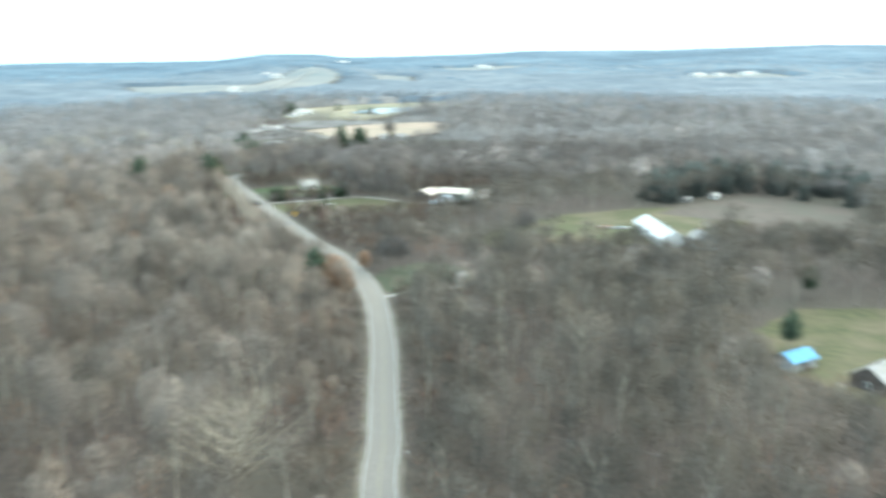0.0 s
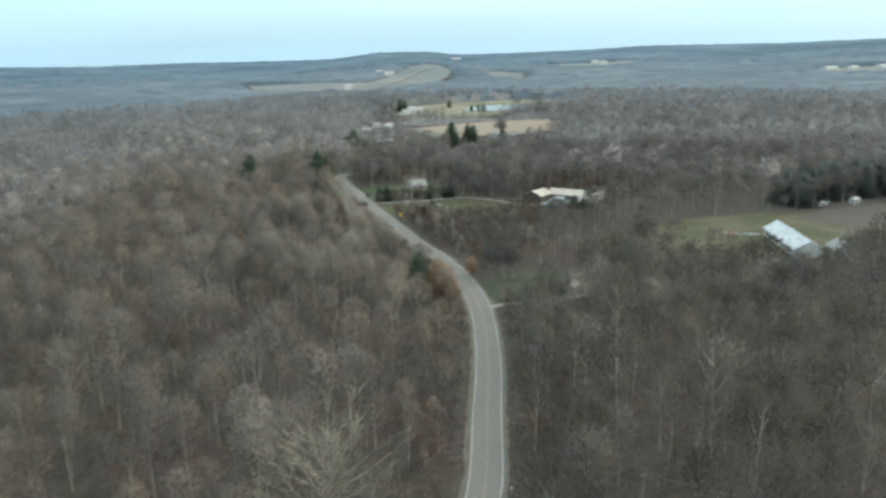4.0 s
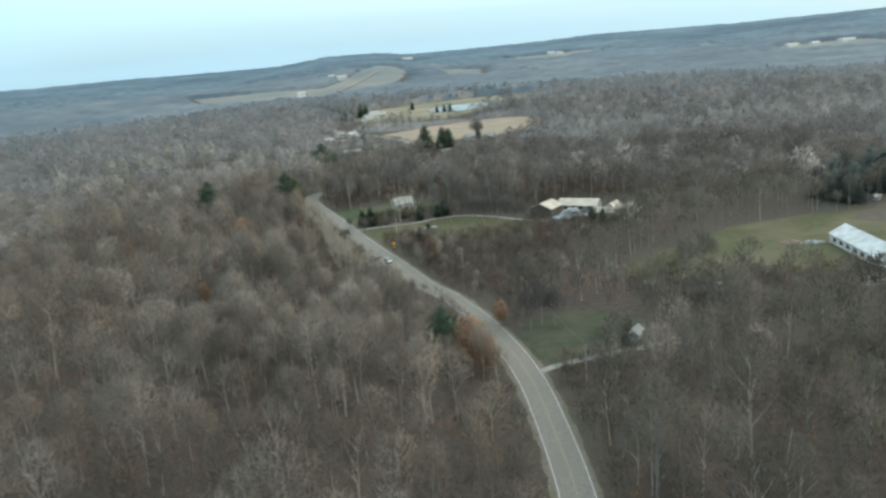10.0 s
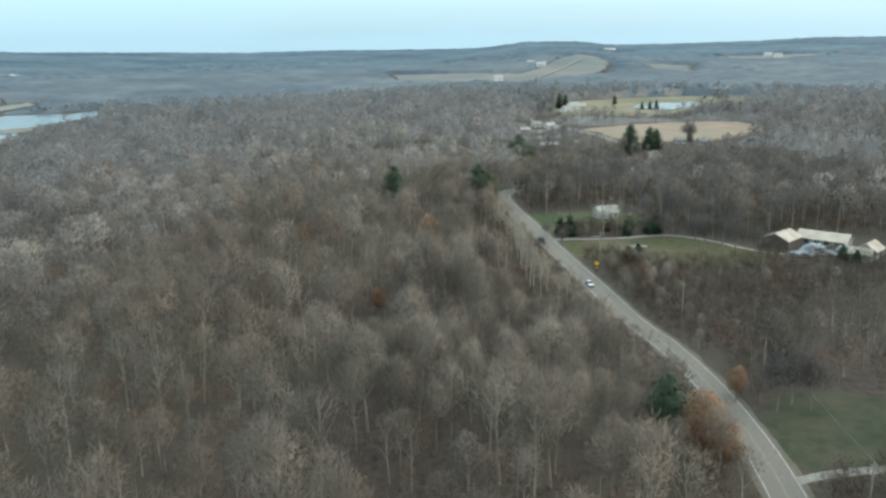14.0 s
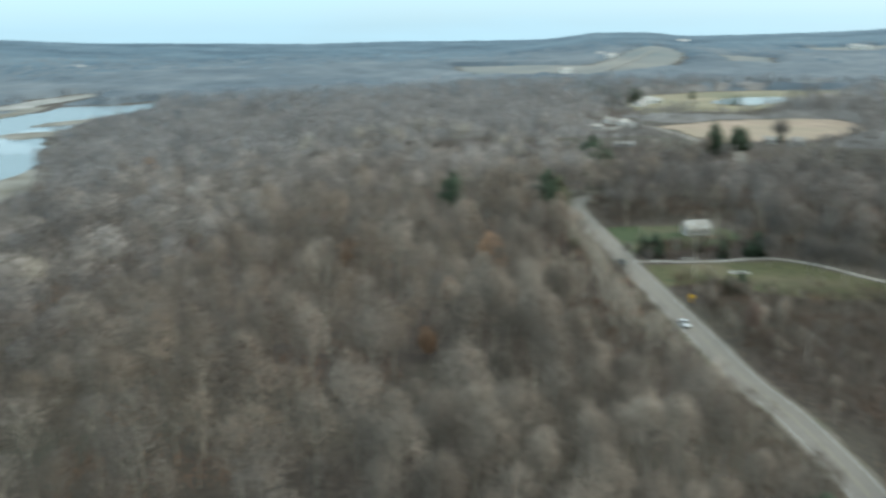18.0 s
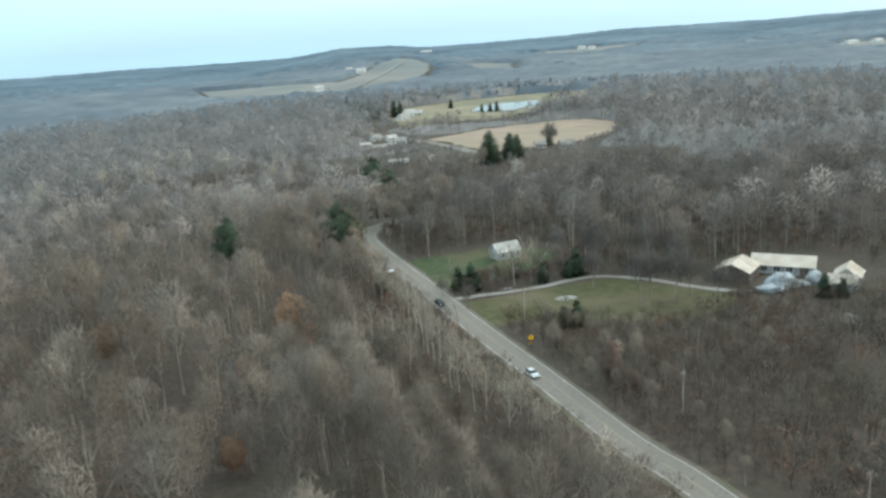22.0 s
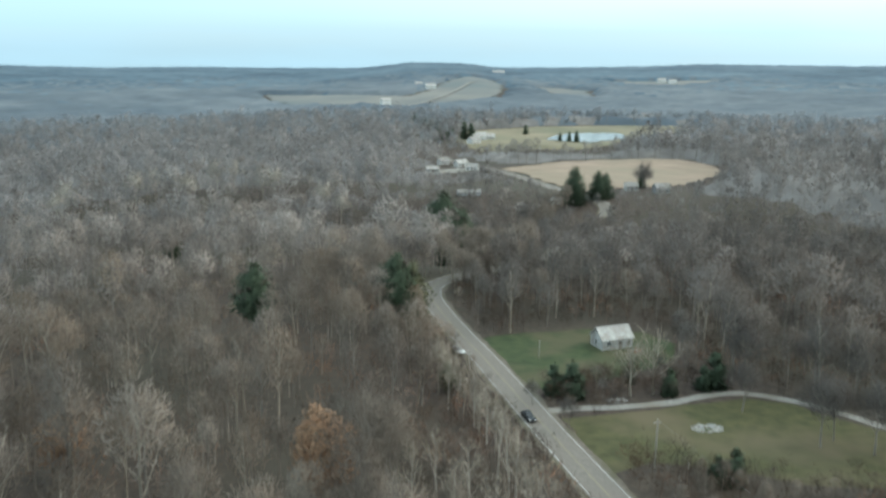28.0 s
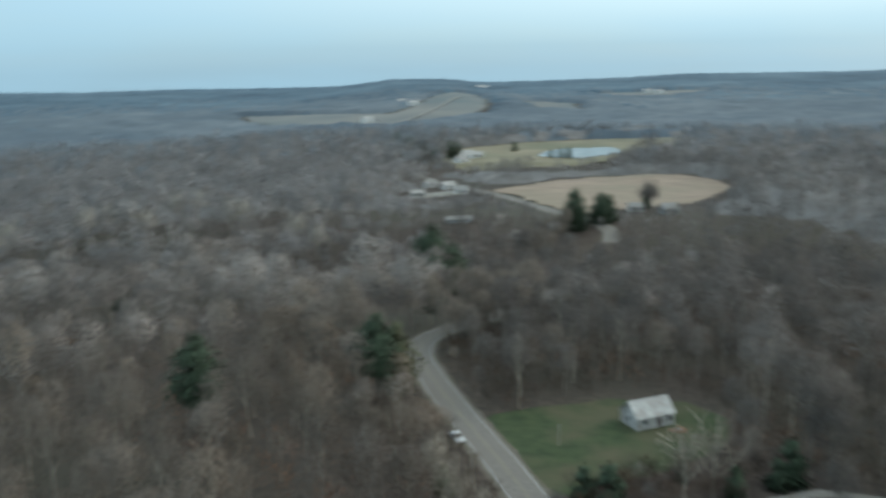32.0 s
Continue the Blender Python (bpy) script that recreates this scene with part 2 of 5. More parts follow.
OLIVELAWN = material("olive_grass", (0.024, 0.03, 0.015), (0.045, 0.051, 0.025), 0.35, bump=0.03, big=0.08, third=(0.064, 0.057, 0.037))
DEADGRASS = material("dead_grass", (0.06, 0.046, 0.036), (0.094, 0.073, 0.058), 0.25, bump=0.04, big=0.04, third=(0.066, 0.058, 0.043))
STUBBLE = material("stubble", (0.2, 0.148, 0.108), (0.295, 0.222, 0.165), 0.05, big=0.012, third=(0.2, 0.165, 0.115), stretch=(1, 4, 1))
PASTURE = material("pasture", (0.15, 0.128, 0.082), (0.235, 0.195, 0.128), 0.03, big=0.01, third=(0.13, 0.125, 0.078))
# Field tan dulled towards the blue-grey that imitates haze on the hills.
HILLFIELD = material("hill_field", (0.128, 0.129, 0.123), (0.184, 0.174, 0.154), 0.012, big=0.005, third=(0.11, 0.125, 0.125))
BANK = material("reedy_bank", (0.085, 0.076, 0.058), (0.16, 0.142, 0.112), 0.06, big=0.025, third=(0.21, 0.195, 0.17))
MUD = material("mud", (0.17, 0.158, 0.142), (0.31, 0.29, 0.265), 0.05, rough=0.6, big=0.02, third=(0.14, 0.132, 0.11))
PAINT = material("road_paint", (0.36, 0.355, 0.34), (0.5, 0.495, 0.475), 0.8)
YELLOW = material("yellow_paint", (0.2, 0.178, 0.125), (0.27, 0.235, 0.15), 0.8)
METALROOF = material("metal_roof", (0.44, 0.45, 0.455), (0.58, 0.59, 0.6), 0.4, rough=0.45, big=0.3, third=(0.4, 0.39, 0.37))
WEATHERED = material("weathered_tin", (0.3, 0.285, 0.265), (0.47, 0.45, 0.425), 0.7, rough=0.6, big=0.5, third=(0.3, 0.27, 0.24))
TANROOF = material("tan_roof", (0.42, 0.365, 0.305), (0.56, 0.495, 0.425), 0.6, rough=0.7, big=0.3, third=(0.38, 0.31, 0.25))
GREYROOF = material("shingle_roof", (0.2, 0.19, 0.18), (0.33, 0.31, 0.3), 0.9, big=0.3, third=(0.27, 0.25, 0.22))
WORNWALL = material("worn_white_boards", (0.42, 0.41, 0.395), (0.6, 0.585, 0.565), 0.7, rough=0.8, big=0.4, third=(0.33, 0.31, 0.285), stretch=(1, 1, 4))
WHITEWALL = material("white_siding", (0.55, 0.54, 0.52), (0.74, 0.73, 0.71), 0.6, rough=0.6, big=0.3, third=(0.5, 0.47, 0.43))
DARKWALL = material("dark_boards", (0.06, 0.05, 0.045), (0.15, 0.125, 0.11), 0.7, big=0.4, third=(0.1, 0.075, 0.06))
GREYWALL = material("grey_boards", (0.26, 0.26, 0.26), (0.42, 0.42, 0.42), 0.7, big=0.4, third=(0.24, 0.22, 0.2))
GLASS = material("window_glass", (0.03, 0.035, 0.04), (0.06, 0.065, 0.07), 0.5, rough=0.1)
POLEWOOD = material("pole_wood", (0.27, 0.235, 0.2), (0.42, 0.38, 0.33), 1.2, stretch=(4, 4, 0.4))
SIGNYELLOW = material("sign_yellow", (0.88, 0.46, 0.02), (0.95, 0.55, 0.03), 0.5, rough=0.5)
TYRE = material("tyre", (0.015, 0.015, 0.015), (0.03, 0.03, 0.03), 3.0)
CABLE = material("grey_cable", (0.3, 0.29, 0.28), (0.42, 0.41, 0.4), 1.0, rough=0.6)
WIREMETAL = material("wire_metal", (0.05, 0.05, 0.05), (0.09, 0.09, 0.09), 1.0, rough=0.5, metal=0.6)
PALETWIG = material("pale_twigs", (0.26, 0.22, 0.172), (0.40, 0.345, 0.28), 0.4, island=0.15)
TANBARK = material("tan_bark", (0.22, 0.182, 0.135), (0.33, 0.28, 0.215), 0.8, big=0.2, third=(0.19, 0.158, 0.12))
WHITEBARK = material("white_bark", (0.34, 0.305, 0.26), (0.5, 0.455, 0.395), 0.8, big=0.2, third=(0.32, 0.28, 0.235))
BRUSHTWIG = material("brush_twigs", (0.07, 0.059, 0.047), (0.128, 0.108, 0.088), 0.12, big=0.05, third=(0.13, 0.09, 0.068), island=0.06, per_tree=0.4, through=0.5)
STRAW = material("dry_weeds", (0.15, 0.12, 0.085), (0.25, 0.205, 0.15), 0.3, island=0.2, per_tree=0.2)
BRICKRED = material("chimney_brick", (0.22, 0.09, 0.06), (0.33, 0.15, 0.1), 3.0)
BLUETARP = material("blue_sheet", (0.07, 0.22, 0.36), (0.1, 0.28, 0.43), 0.8, rough=0.6)
DARKPAINT = material("dark_paint", (0.02, 0.022, 0.026), (0.035, 0.037, 0.042), 0.8, rough=0.25)
SILVER = material("silver_paint", (0.42, 0.43, 0.44), (0.5, 0.51, 0.52), 0.8, rough=0.25)
SILVERWHITE = material("white_paint", (0.68, 0.68, 0.68), (0.78, 0.78, 0.78), 0.8, rough=0.25)
HEADLAMP = material("headlamp", (0.8, 0.8, 0.78), (0.88, 0.88, 0.86), 2.0, rough=0.1)
TAILLAMP = material("tail_lamp", (0.35, 0.02, 0.02), (0.45, 0.03, 0.03), 2.0, rough=0.2)
PALESTONE = material("pale_stone", (0.328, 0.312, 0.289), (0.468, 0.445, 0.413), 1.0)
PALEJUNK = material("pale_sheeting", (0.2, 0.225, 0.24), (0.36, 0.39, 0.41), 0.8, rough=0.6, big=0.4, third=(0.17, 0.18, 0.19))
RUSTY = material("rusty_scrap", (0.22, 0.1, 0.06), (0.36, 0.18, 0.11), 1.0)
WATER = material("lake_water", (0.10, 0.135, 0.145), (0.13, 0.165, 0.175), 1.3, rough=0.2, bump=0.12)
SHALLOW = material("shallow_water", (0.15, 0.18, 0.19), (0.21, 0.24, 0.25), 0.03, rough=0.2)


# ---- terrain ----
LAKE_Z = -15.0
LAKE = [(-392, 440), (-394, 520), (-400, 545), (-399, 578), (-404, 619), (-404, 664), (-434, 715), (-465, 761), (-521, 845), (-545, 920), (-568, 991), (-563, 1053), (-567, 1121), (-576, 1142),
        (-602, 1182), (-617, 1140), (-661, 1126), (-692, 1109), (-672, 1056), (-690, 991), (-693, 923), (-697, 883), (-715, 860), (-740, 841), (-800, 800), (-930, 720), (-960, 560), (-800, 440), (-560, 400)]


def inside(poly, x, y):
    """Which of the places lie inside the polygon."""
    x, y = np.asarray(x, float), np.asarray(y, float)
    hit = np.zeros(x.shape, bool)
    for (ax, ay), (bx, by) in zip(poly, poly[1:] + poly[:1]):
        cross = (ay > y) != (by > y)
        with np.errstate(divide="ignore", invalid="ignore"):
            hit ^= cross & (x < (bx - ax) * (y - ay) / (by - ay + 1e-9) + ax)
    return hit


def line_distance(line, x, y, closed=False):
    x, y = np.asarray(x, float), np.asarray(y, float)
    best = np.full(x.shape, 1e9)
    for (ax, ay), (bx, by) in zip(line, line[1:] + (line[:1] if closed else [])):
        dx, dy = bx - ax, by - ay
        u = np.clip(((x - ax) * dx + (y - ay) * dy) / (dx * dx + dy * dy + 1e-9), 0, 1)
        best = np.minimum(best, np.hypot(x - ax - u * dx, y - ay - u * dy))
    return best


def smooth(a, b, v):
    u = np.clip((v - a) / (b - a), 0, 1)
    return u * u * (3 - 2 * u)


SKYLINE = [(-60, 46), (-45, 47), (-38, 49), (-34, 35), (-27, 26), (-20, 18), (-9, 19), (-4, 21), (-1.5, 33), (1.5, 33), (4, 20), (8, 22), (13, 26), (16, 36), (25, 37), (28, 43), (35, 52), (45, 48), (60, 40)]


def height(x, y):
    """The ground's height: flat along the road, falling to the lake, rising to wooded hills all round."""
    x, y = np.asarray(x, float), np.asarray(y, float)
    far = np.hypot(x + 20, y - 170)
    turn = np.degrees(np.arctan2(x + 20, y - 170))
    z = -13.0 * smooth(565, 625, y) * (1 - smooth(690, 750, y)) * smooth(-330, -200, x) * (1 - smooth(330, 460, x))
    z = z - 4.0 * smooth(640, 750, y) * (1 - smooth(1250, 1600, y)) - 5.0 * smooth(930, 960, y) * (1 - smooth(990, 1020, y)) * smooth(-60, 0, x) * (1 - smooth(200, 300, x))
    z = z - 8.0 * smooth(-120, -340, x) * smooth(250, 420, y)
    z = z - 6.0 * smooth(1300, 1400, y) * (1 - smooth(1500, 1750, y))
    roll = np.sin(x / 260 + 1.3) * np.sin(y / 310 + 0.4) + 0.6 * np.sin(x / 120 - 0.8) * np.sin(y / 150 + 2.0)
    z = z + 4.0 * roll * smooth(1150, 1700, far) * (1 - 0.7 * smooth(2300, 2700, far))
    z = z + np.interp(turn, [p[0] for p in SKYLINE], [p[1] for p in SKYLINE]) * smooth(1250, 2900, far) - 0.06 * np.maximum(0, far - 3100)
    z = z + 12 * np.exp(-((x - 45) ** 2 / 110 ** 2 + (y - 1960) ** 2 / 260 ** 2))
    gap = np.where(inside(LAKE, x, y), 0.0, line_distance(LAKE, x, y, True))
    near = smooth(230, 8, gap)
    return z * (1 - near) + (LAKE_Z - 0.6) * near


def tri_mesh(name, verts, faces, mats, index=None, parent=None, label="", normals=None):
    me = bpy.data.meshes.new(name)
    verts, faces = np.asarray(verts, np.float32), np.asarray(faces, np.int32)
    me.vertices.add(len(verts))
    me.vertices.foreach_set("co", verts.ravel())
    n = faces.shape[1]
    me.loops.add(faces.size)
    me.loops.foreach_set("vertex_index", faces.ravel())
    me.polygons.add(len(faces))
    me.polygons.foreach_set("loop_start", np.arange(0, faces.size, n, dtype=np.int32))
    if index is not None:
        me.polygons.foreach_set("material_index", np.asarray(index, np.int32))
    for m in mats:
        me.materials.append(m)
    me.update(calc_edges=True)
    if normals is not None:                       # soft crowns: each twig bundle is shaded as part of its rounded crown
        me.attributes.new("custom_normal", "FLOAT_VECTOR", "POINT").data.foreach_set("vector", np.asarray(normals, np.float32).ravel())
    ob = new(name, me)
    if parent is not None:
        ob.parent = parent
    return tagged(ob, label)


def part(name, bm, mat, parent=None, label=""):
    me = bpy.data.meshes.new(name)
    bm.normal_update()
    bm.to_mesh(me)
    bm.free()
    me.materials.append(mat)
    ob = new(name, me)
    if parent is not None:
        ob.parent = parent
    return tagged(ob, label)


def graded(parts):
    out = []
    for a, b, step in parts:
        out += list(np.arange(a, b, step))
    return np.array(out + [parts[-1][1]], float)


gx = graded([(-4400, -1600, 140), (-1600, -1000, 60), (-1000, -360, 16), (-360, 360, 30), (360, 1600, 50), (1600, 4400, 120)])
gy = graded([(-1800, 0, 200), (0, 380, 38), (380, 1260, 18), (1260, 2400, 45), (2400, 4700, 100)])
mx, my = np.meshgrid(gx, gy)
gv = np.stack([mx, my, height(mx, my)], -1).reshape(-1, 3)
nx, ny = len(gx), len(gy)
ii = np.arange(nx - 1)[None, :] + nx * np.arange(ny - 1)[:, None]
gf = np.stack([ii, ii + 1, ii + 1 + nx, ii + nx], -1).reshape(-1, 4)
ground = tri_mesh("ground", gv, gf, [LITTER])
ground.data.polygons.foreach_set("use_smooth", np.ones(len(gf), bool))
tagged(ground, "brown leaf-littered ground rolling away to wooded hills", "ground", kind="structure")


def patch(name, poly, lift, mat, step=0, wobble=0.0, level=None):
    """A sheet that lies on the ground inside a polygon, with a slightly uneven outline."""
    local = random.Random(len(poly) * 31 + int(abs(poly[0][0])))
    line = []
    for (ax, ay), (bx, by) in zip(poly, poly[1:] + poly[:1]):
        n = max(1, int(math.hypot(bx - ax, by - ay) / (step or 6)))
        for k in range(n):
            line.append((ax + (bx - ax) * k / n + local.uniform(-wobble, wobble), ay + (by - ay) * k / n + local.uniform(-wobble, wobble)))
    bm = bmesh.new()
    vs = [bm.verts.new((x, y, 0)) for x, y in line]
    bm.faces.new(vs)
    bmesh.ops.triangulate(bm, faces=bm.faces[:])
    if level is None and max(p[1] for p in poly) > 640:
        bmesh.ops.subdivide_edges(bm, edges=[e for e in bm.edges if e.calc_length() > 30], cuts=3, use_grid_fill=False)
        bmesh.ops.triangulate(bm, faces=bm.faces[:])
    zs = height([v.co.x for v in bm.verts], [v.co.y for v in bm.verts]) if level is None else np.full(len(bm.verts), level)
    for v, z in zip(bm.verts, zs):
        v.co.z = z + lift
    for f in bm.faces:
        if f.normal.z < 0:
            f.normal_flip()
    return part(name, bm, mat)


lake = tagged(patch("lake", LAKE, 0.0, WATER, step=14, wobble=3.0, level=LAKE_Z), "calm pale grey-blue lake with a muddy shore", "lake", kind="structure")

# ---- road and drives ----
ROAD = [(2, -300), (5, -100), (7, 40), (9.5, 100), (12, 144), (14.8, 163), (17.5, 191), (20.3, 218), (21.8, 243), (22.3, 260), (21.7, 276), (20, 292), (16.8, 312), (11, 335), (5.2, 350), (0.6, 367),
        (-3.8, 384), (-8.2, 400), (-13.4, 419), (-19.4, 442), (-27, 473), (-34, 499), (-39, 520), (-41.5, 535), (-40, 547), (-33, 557), (-22, 566), (-8, 590), (10, 640),
        (36, 695), (51, 722), (52, 736), (45, 749), (35, 772), (23, 807), (9, 845), (-1, 864), (-13, 885), (-27, 909), (-40, 970), (-58, 1030), (-70, 1100)]


def spline(points, step=3.0):
    out = []
    pts = [Vector(p) for p in points]
    for i in range(len(pts) - 1):
        a, b, c, d = pts[max(i - 1, 0)], pts[i], pts[i + 1], pts[min(i + 2, len(pts) - 1)]
        n = max(2, int((c - b).length / step))
        for k in range(n):
            t = k / n
            out.append(0.5 * (2 * b + (c - a) * t + (2 * a - 5 * b + 4 * c - d) * t * t + (3 * b - a - 3 * c + d) * t ** 3))
    return out + [pts[-1]]


def ribbon(name, line, left, right, lift, mat, ragged=0.0, parent=None):
    """A strip along a line, from left to right of it in metres."""
    local = random.Random(len(line))
    vs, fs = [], []
    for i, p in enumerate(line):
        d = (line[min(i + 1, len(line) - 1)] - line[max(i - 1, 0)]).normalized()
        side = Vector((d.y, -d.x))
        for s in (left + local.uniform(-ragged, ragged), right + local.uniform(-ragged, ragged)):
            q = p + side * s
            vs.append((q.x, q.y, 0))
    vs = np.array(vs)
    vs[:, 2] = height(vs[:, 0], vs[:, 1]) + lift
    for i in range(len(line) - 1):
        fs.append((2 * i, 2 * i + 1, 2 * i + 3, 2 * i + 2))
    return tri_mesh(name, vs, fs, [mat], parent=parent)


road_line = spline(ROAD)
tagged(ribbon("road_shoulder", road_line, -4.5, 4.5, 0.03, SHOULDER, 0.4), "tan gravel road shoulder with ragged edges", "shoulder", kind="structure")
tagged(ribbon("road", road_line, -3.45, 3.45, 0.07, ASPHALT), "worn grey two-lane asphalt road through the woods", "road", kind="structure")
for at, mat in ((-3.1, PAINT), (3.1, PAINT), (-0.12, YELLOW), (0.12, YELLOW)):
    w = 0.065 if mat is PAINT else 0.05
    tagged(ribbon("road_line", road_line, at - w, at + w, 0.085, mat), "painted line along the asphalt road", "road marking", kind="structure")
DRIVE = [(-17, 447), (-10, 448.5), (-4, 449), (8, 451), (18, 455), (27, 457), (35, 454), (43, 448), (52, 438), (62, 431), (76, 430)]
DRIVE_B = [(24, 267), (30, 270), (38, 272.5), (48, 274.5), (58, 277)]
drive_line, drive_b_line = spline(DRIVE), spline(DRIVE_B)
tagged(ribbon("driveway", drive_line, -1.3, 1.3, 0.05, GRAVEL, 0.2), "pale gravel driveway curving past the lawn", "driveway", kind="structure")
tagged(ribbon("driveway", drive_b_line, -1.25, 1.25, 0.05, GRAVEL, 0.2), "pale gravel driveway meeting the road", "driveway", kind="structure")

# ---- clearings ----
LAWN_1 = [(-31, 490), (-26, 495), (-15, 499), (0, 502), (16, 500), (22, 490), (18, 477), (6, 470), (0, 466), (-10, 463), (-19, 458), (-24, 461), (-27, 472)]
LAWN_2 = [(-14.5, 444), (0, 447), (12, 450), (27, 454.5), (36, 451), (46, 440), (60, 427), (52, 417), (38, 414), (24, 416), (8, 422), (-2, 424), (-9, 420), (-12, 432)]
LAWN_B = [(22, 288), (26, 298), (33, 305), (44, 310), (54, 306), (60, 296), (58, 282), (50, 274), (38, 270), (30, 268), (27, 272)]
GH_FIELD = [(66, 340), (84, 358), (104, 372), (126, 388), (162, 394), (200, 392), (205, 352), (170, 330), (144, 322), (118, 322), (96, 326), (78, 330)]
OLD_FIELD = [(168, 380), (194, 400), (215, 407), (236, 410), (250, 393), (264, 374), (240, 330), (206, 334), (188, 337), (202, 354), (186, 364)]
HOUSE_YARD = [(126, 214), (150, 232), (178, 224), (180, 190), (160, 160), (128, 158), (118, 184)]
FIELD_1 = [(-12, 1018), (-16, 1062), (-10, 1136), (7, 1156), (38, 1180), (77, 1207), (142, 1230), (217, 1236), (262, 1232), (215, 1160), (145, 1085), (116, 1020), (72, 1002), (23, 1002), (-1, 1000)]
FIELD_2 = [(3, 862), (26, 879), (57, 905), (99, 919), (129, 928), (148, 923), (163, 884), (158, 856), (122, 800), (100, 786), (66, 776), (48, 766), (41, 775), (29, 808), (15, 846)]
FAR_VERGE = [(46, 762), (30, 770), (18, 806), (4, 843), (-6, 862), (-34, 906), (-30, 916), (4, 872), (16, 850), (30, 812)]
POND = [(67, 1062), (78, 1100), (94, 1128), (120, 1136), (146, 1134), (148, 1100), (136, 1072), (98, 1038)]
FIELD_3 = [(-330, 1826), (-210, 1800), (-120, 1752), (-72, 1715), (-36, 1850), (6, 1990), (44, 2100), (70, 2060), (92, 1885), (80, 1757), (56, 1660), (-10, 1620), (-77, 1545), (-200, 1570), (-240, 1600), (-300, 1700)]
FIELD_4 = [(165, 1915), (197, 1913), (245, 1854), (224, 1719), (185, 1720), (170, 1800)]
FIELD_6 = [(780, 1590), (800, 1570), (900, 1540), (960, 1570), (950, 1640), (900, 1668), (800, 1690)]
FIELD_5 = [(330, 2246), (480, 2230), (591, 2145), (500, 2040), (416, 1977), (370, 2100)]
LOT = [(-52, 842), (-40, 834), (-12, 846), (-6, 858), (-16, 866), (-40, 852)]
MUD_FAR = [(-833, 880), (-816, 954), (-778, 976), (-747, 974), (-707, 939), (-697, 883), (-712, 857), (-733, 835), (-810, 812)]
MUD_INLET = [(-750, 1041), (-772, 1110), (-778, 1200), (-756, 1270), (-728, 1250), (-738, 1150), (-724, 1101)]
MUD_NEAR = [(-398, 500), (-366, 512), (-358, 560), (-362, 607), (-392, 662), (-412, 690), (-408, 640), (-404, 600)]
SPIT_1 = [(-587, 911), (-595, 945), (-579, 970), (-566, 1005), (-540, 950), (-561, 921)]
SPIT_2 = [(-569, 835), (-568, 861), (-544, 877), (-522, 895), (-506, 852), (-533, 823)]
SPIT_3 = [(-681, 903), (-696, 941), (-706, 1003), (-728, 1038), (-731, 1111), (-707, 1111), (-680, 1051), (-676, 982), (-662, 915)]
for name, poly, lift, mat, wob, label in (
        ("lawn", LAWN_1, 0.02, GREENLAWN, 0.8, "patchy green lawn round the weathered house"), ("lawn", LAWN_2, 0.02, LAWN, 0.8, "green and tan lawn beside the gravel driveway"),
        ("lawn", LAWN_B, 0.02, OLIVELAWN, 0.8, "dull green lawn beside the road bend"), ("meadow", GH_FIELD, 0.02, LAWN, 1.5, "green meadow round the white greenhouse"),
        ("old_field", OLD_FIELD, 0.06, DEADGRASS, 1.5, "brown overgrown field behind the greenhouse"), ("lawn", HOUSE_YARD, 0.02, LAWN, 1.5, "green yard among trees"), ("field", FIELD_1, 0.5, PASTURE, 4, "pale dry pasture beside a pond"),
        ("field", FIELD_2, 0.5, STUBBLE, 3, "tan stubble field edged by trees"), ("pond", POND, 0.9, WATER, 3, "small pale farm pond"),
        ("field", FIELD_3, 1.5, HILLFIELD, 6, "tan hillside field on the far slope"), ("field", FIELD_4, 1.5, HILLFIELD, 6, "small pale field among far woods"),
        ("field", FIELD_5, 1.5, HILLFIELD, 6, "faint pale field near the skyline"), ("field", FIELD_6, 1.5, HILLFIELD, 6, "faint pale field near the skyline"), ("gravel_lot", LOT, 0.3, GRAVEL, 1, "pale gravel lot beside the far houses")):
    tagged(patch(name, poly, lift, mat, wobble=wob), label, name, kind="structure")
for poly, label in ((MUD_FAR, "pale dried mud flat on the far shore"), (MUD_INLET, "pale mud flat beside the shallow inlet")):
    tagged(patch("mud_flat", poly, 0.6, MUD, step=12, wobble=3.5), label, "mud flat", kind="structure")
for poly, label in ((MUD_NEAR, "pale muddy bank of the lake"), (SPIT_1, "brown reedy mud spit reaching into the lake"), (SPIT_2, "low pale mud bar in the lake"), (SPIT_3, "brown mud bar in the shallow inlet")):
    tagged(patch("mud_flat", poly, 0.0, BANK, step=12, wobble=3.5, level=LAKE_Z + 0.25), label, "mud flat", kind="structure")
hill_road = spline([(-110, 1480), (-82, 1533), (-46, 1618), (-8, 1734), (32, 1890), (49, 1930)], 12.0)
tagged(ribbon("hill_road", hill_road, -3, 3, 2.6, GRAVEL, 0.5), "pale lane climbing the far hillside field", "road", kind="structure")
SHALLOWS = [(-532, 755), (-560, 806), (-569, 840), (-575, 892), (-555, 902), (-534, 847), (-527, 807), (-479, 783), (-453, 742), (-483, 740), (-506, 734)]
tagged(patch("shallows", SHALLOWS, 0.0, SHALLOW, step=14, wobble=4.0, level=LAKE_Z + 0.08), "pale shallow water over a mud bar", "water", kind="structure")
CLEAR = [FIELD_6, FIELD_4, FIELD_5, LOT, MUD_FAR, MUD_INLET, LAWN_1, LAWN_2, LAWN_B, GH_FIELD, OLD_FIELD, HOUSE_YARD, FIELD_1, FIELD_2, FIELD_3, LAKE]


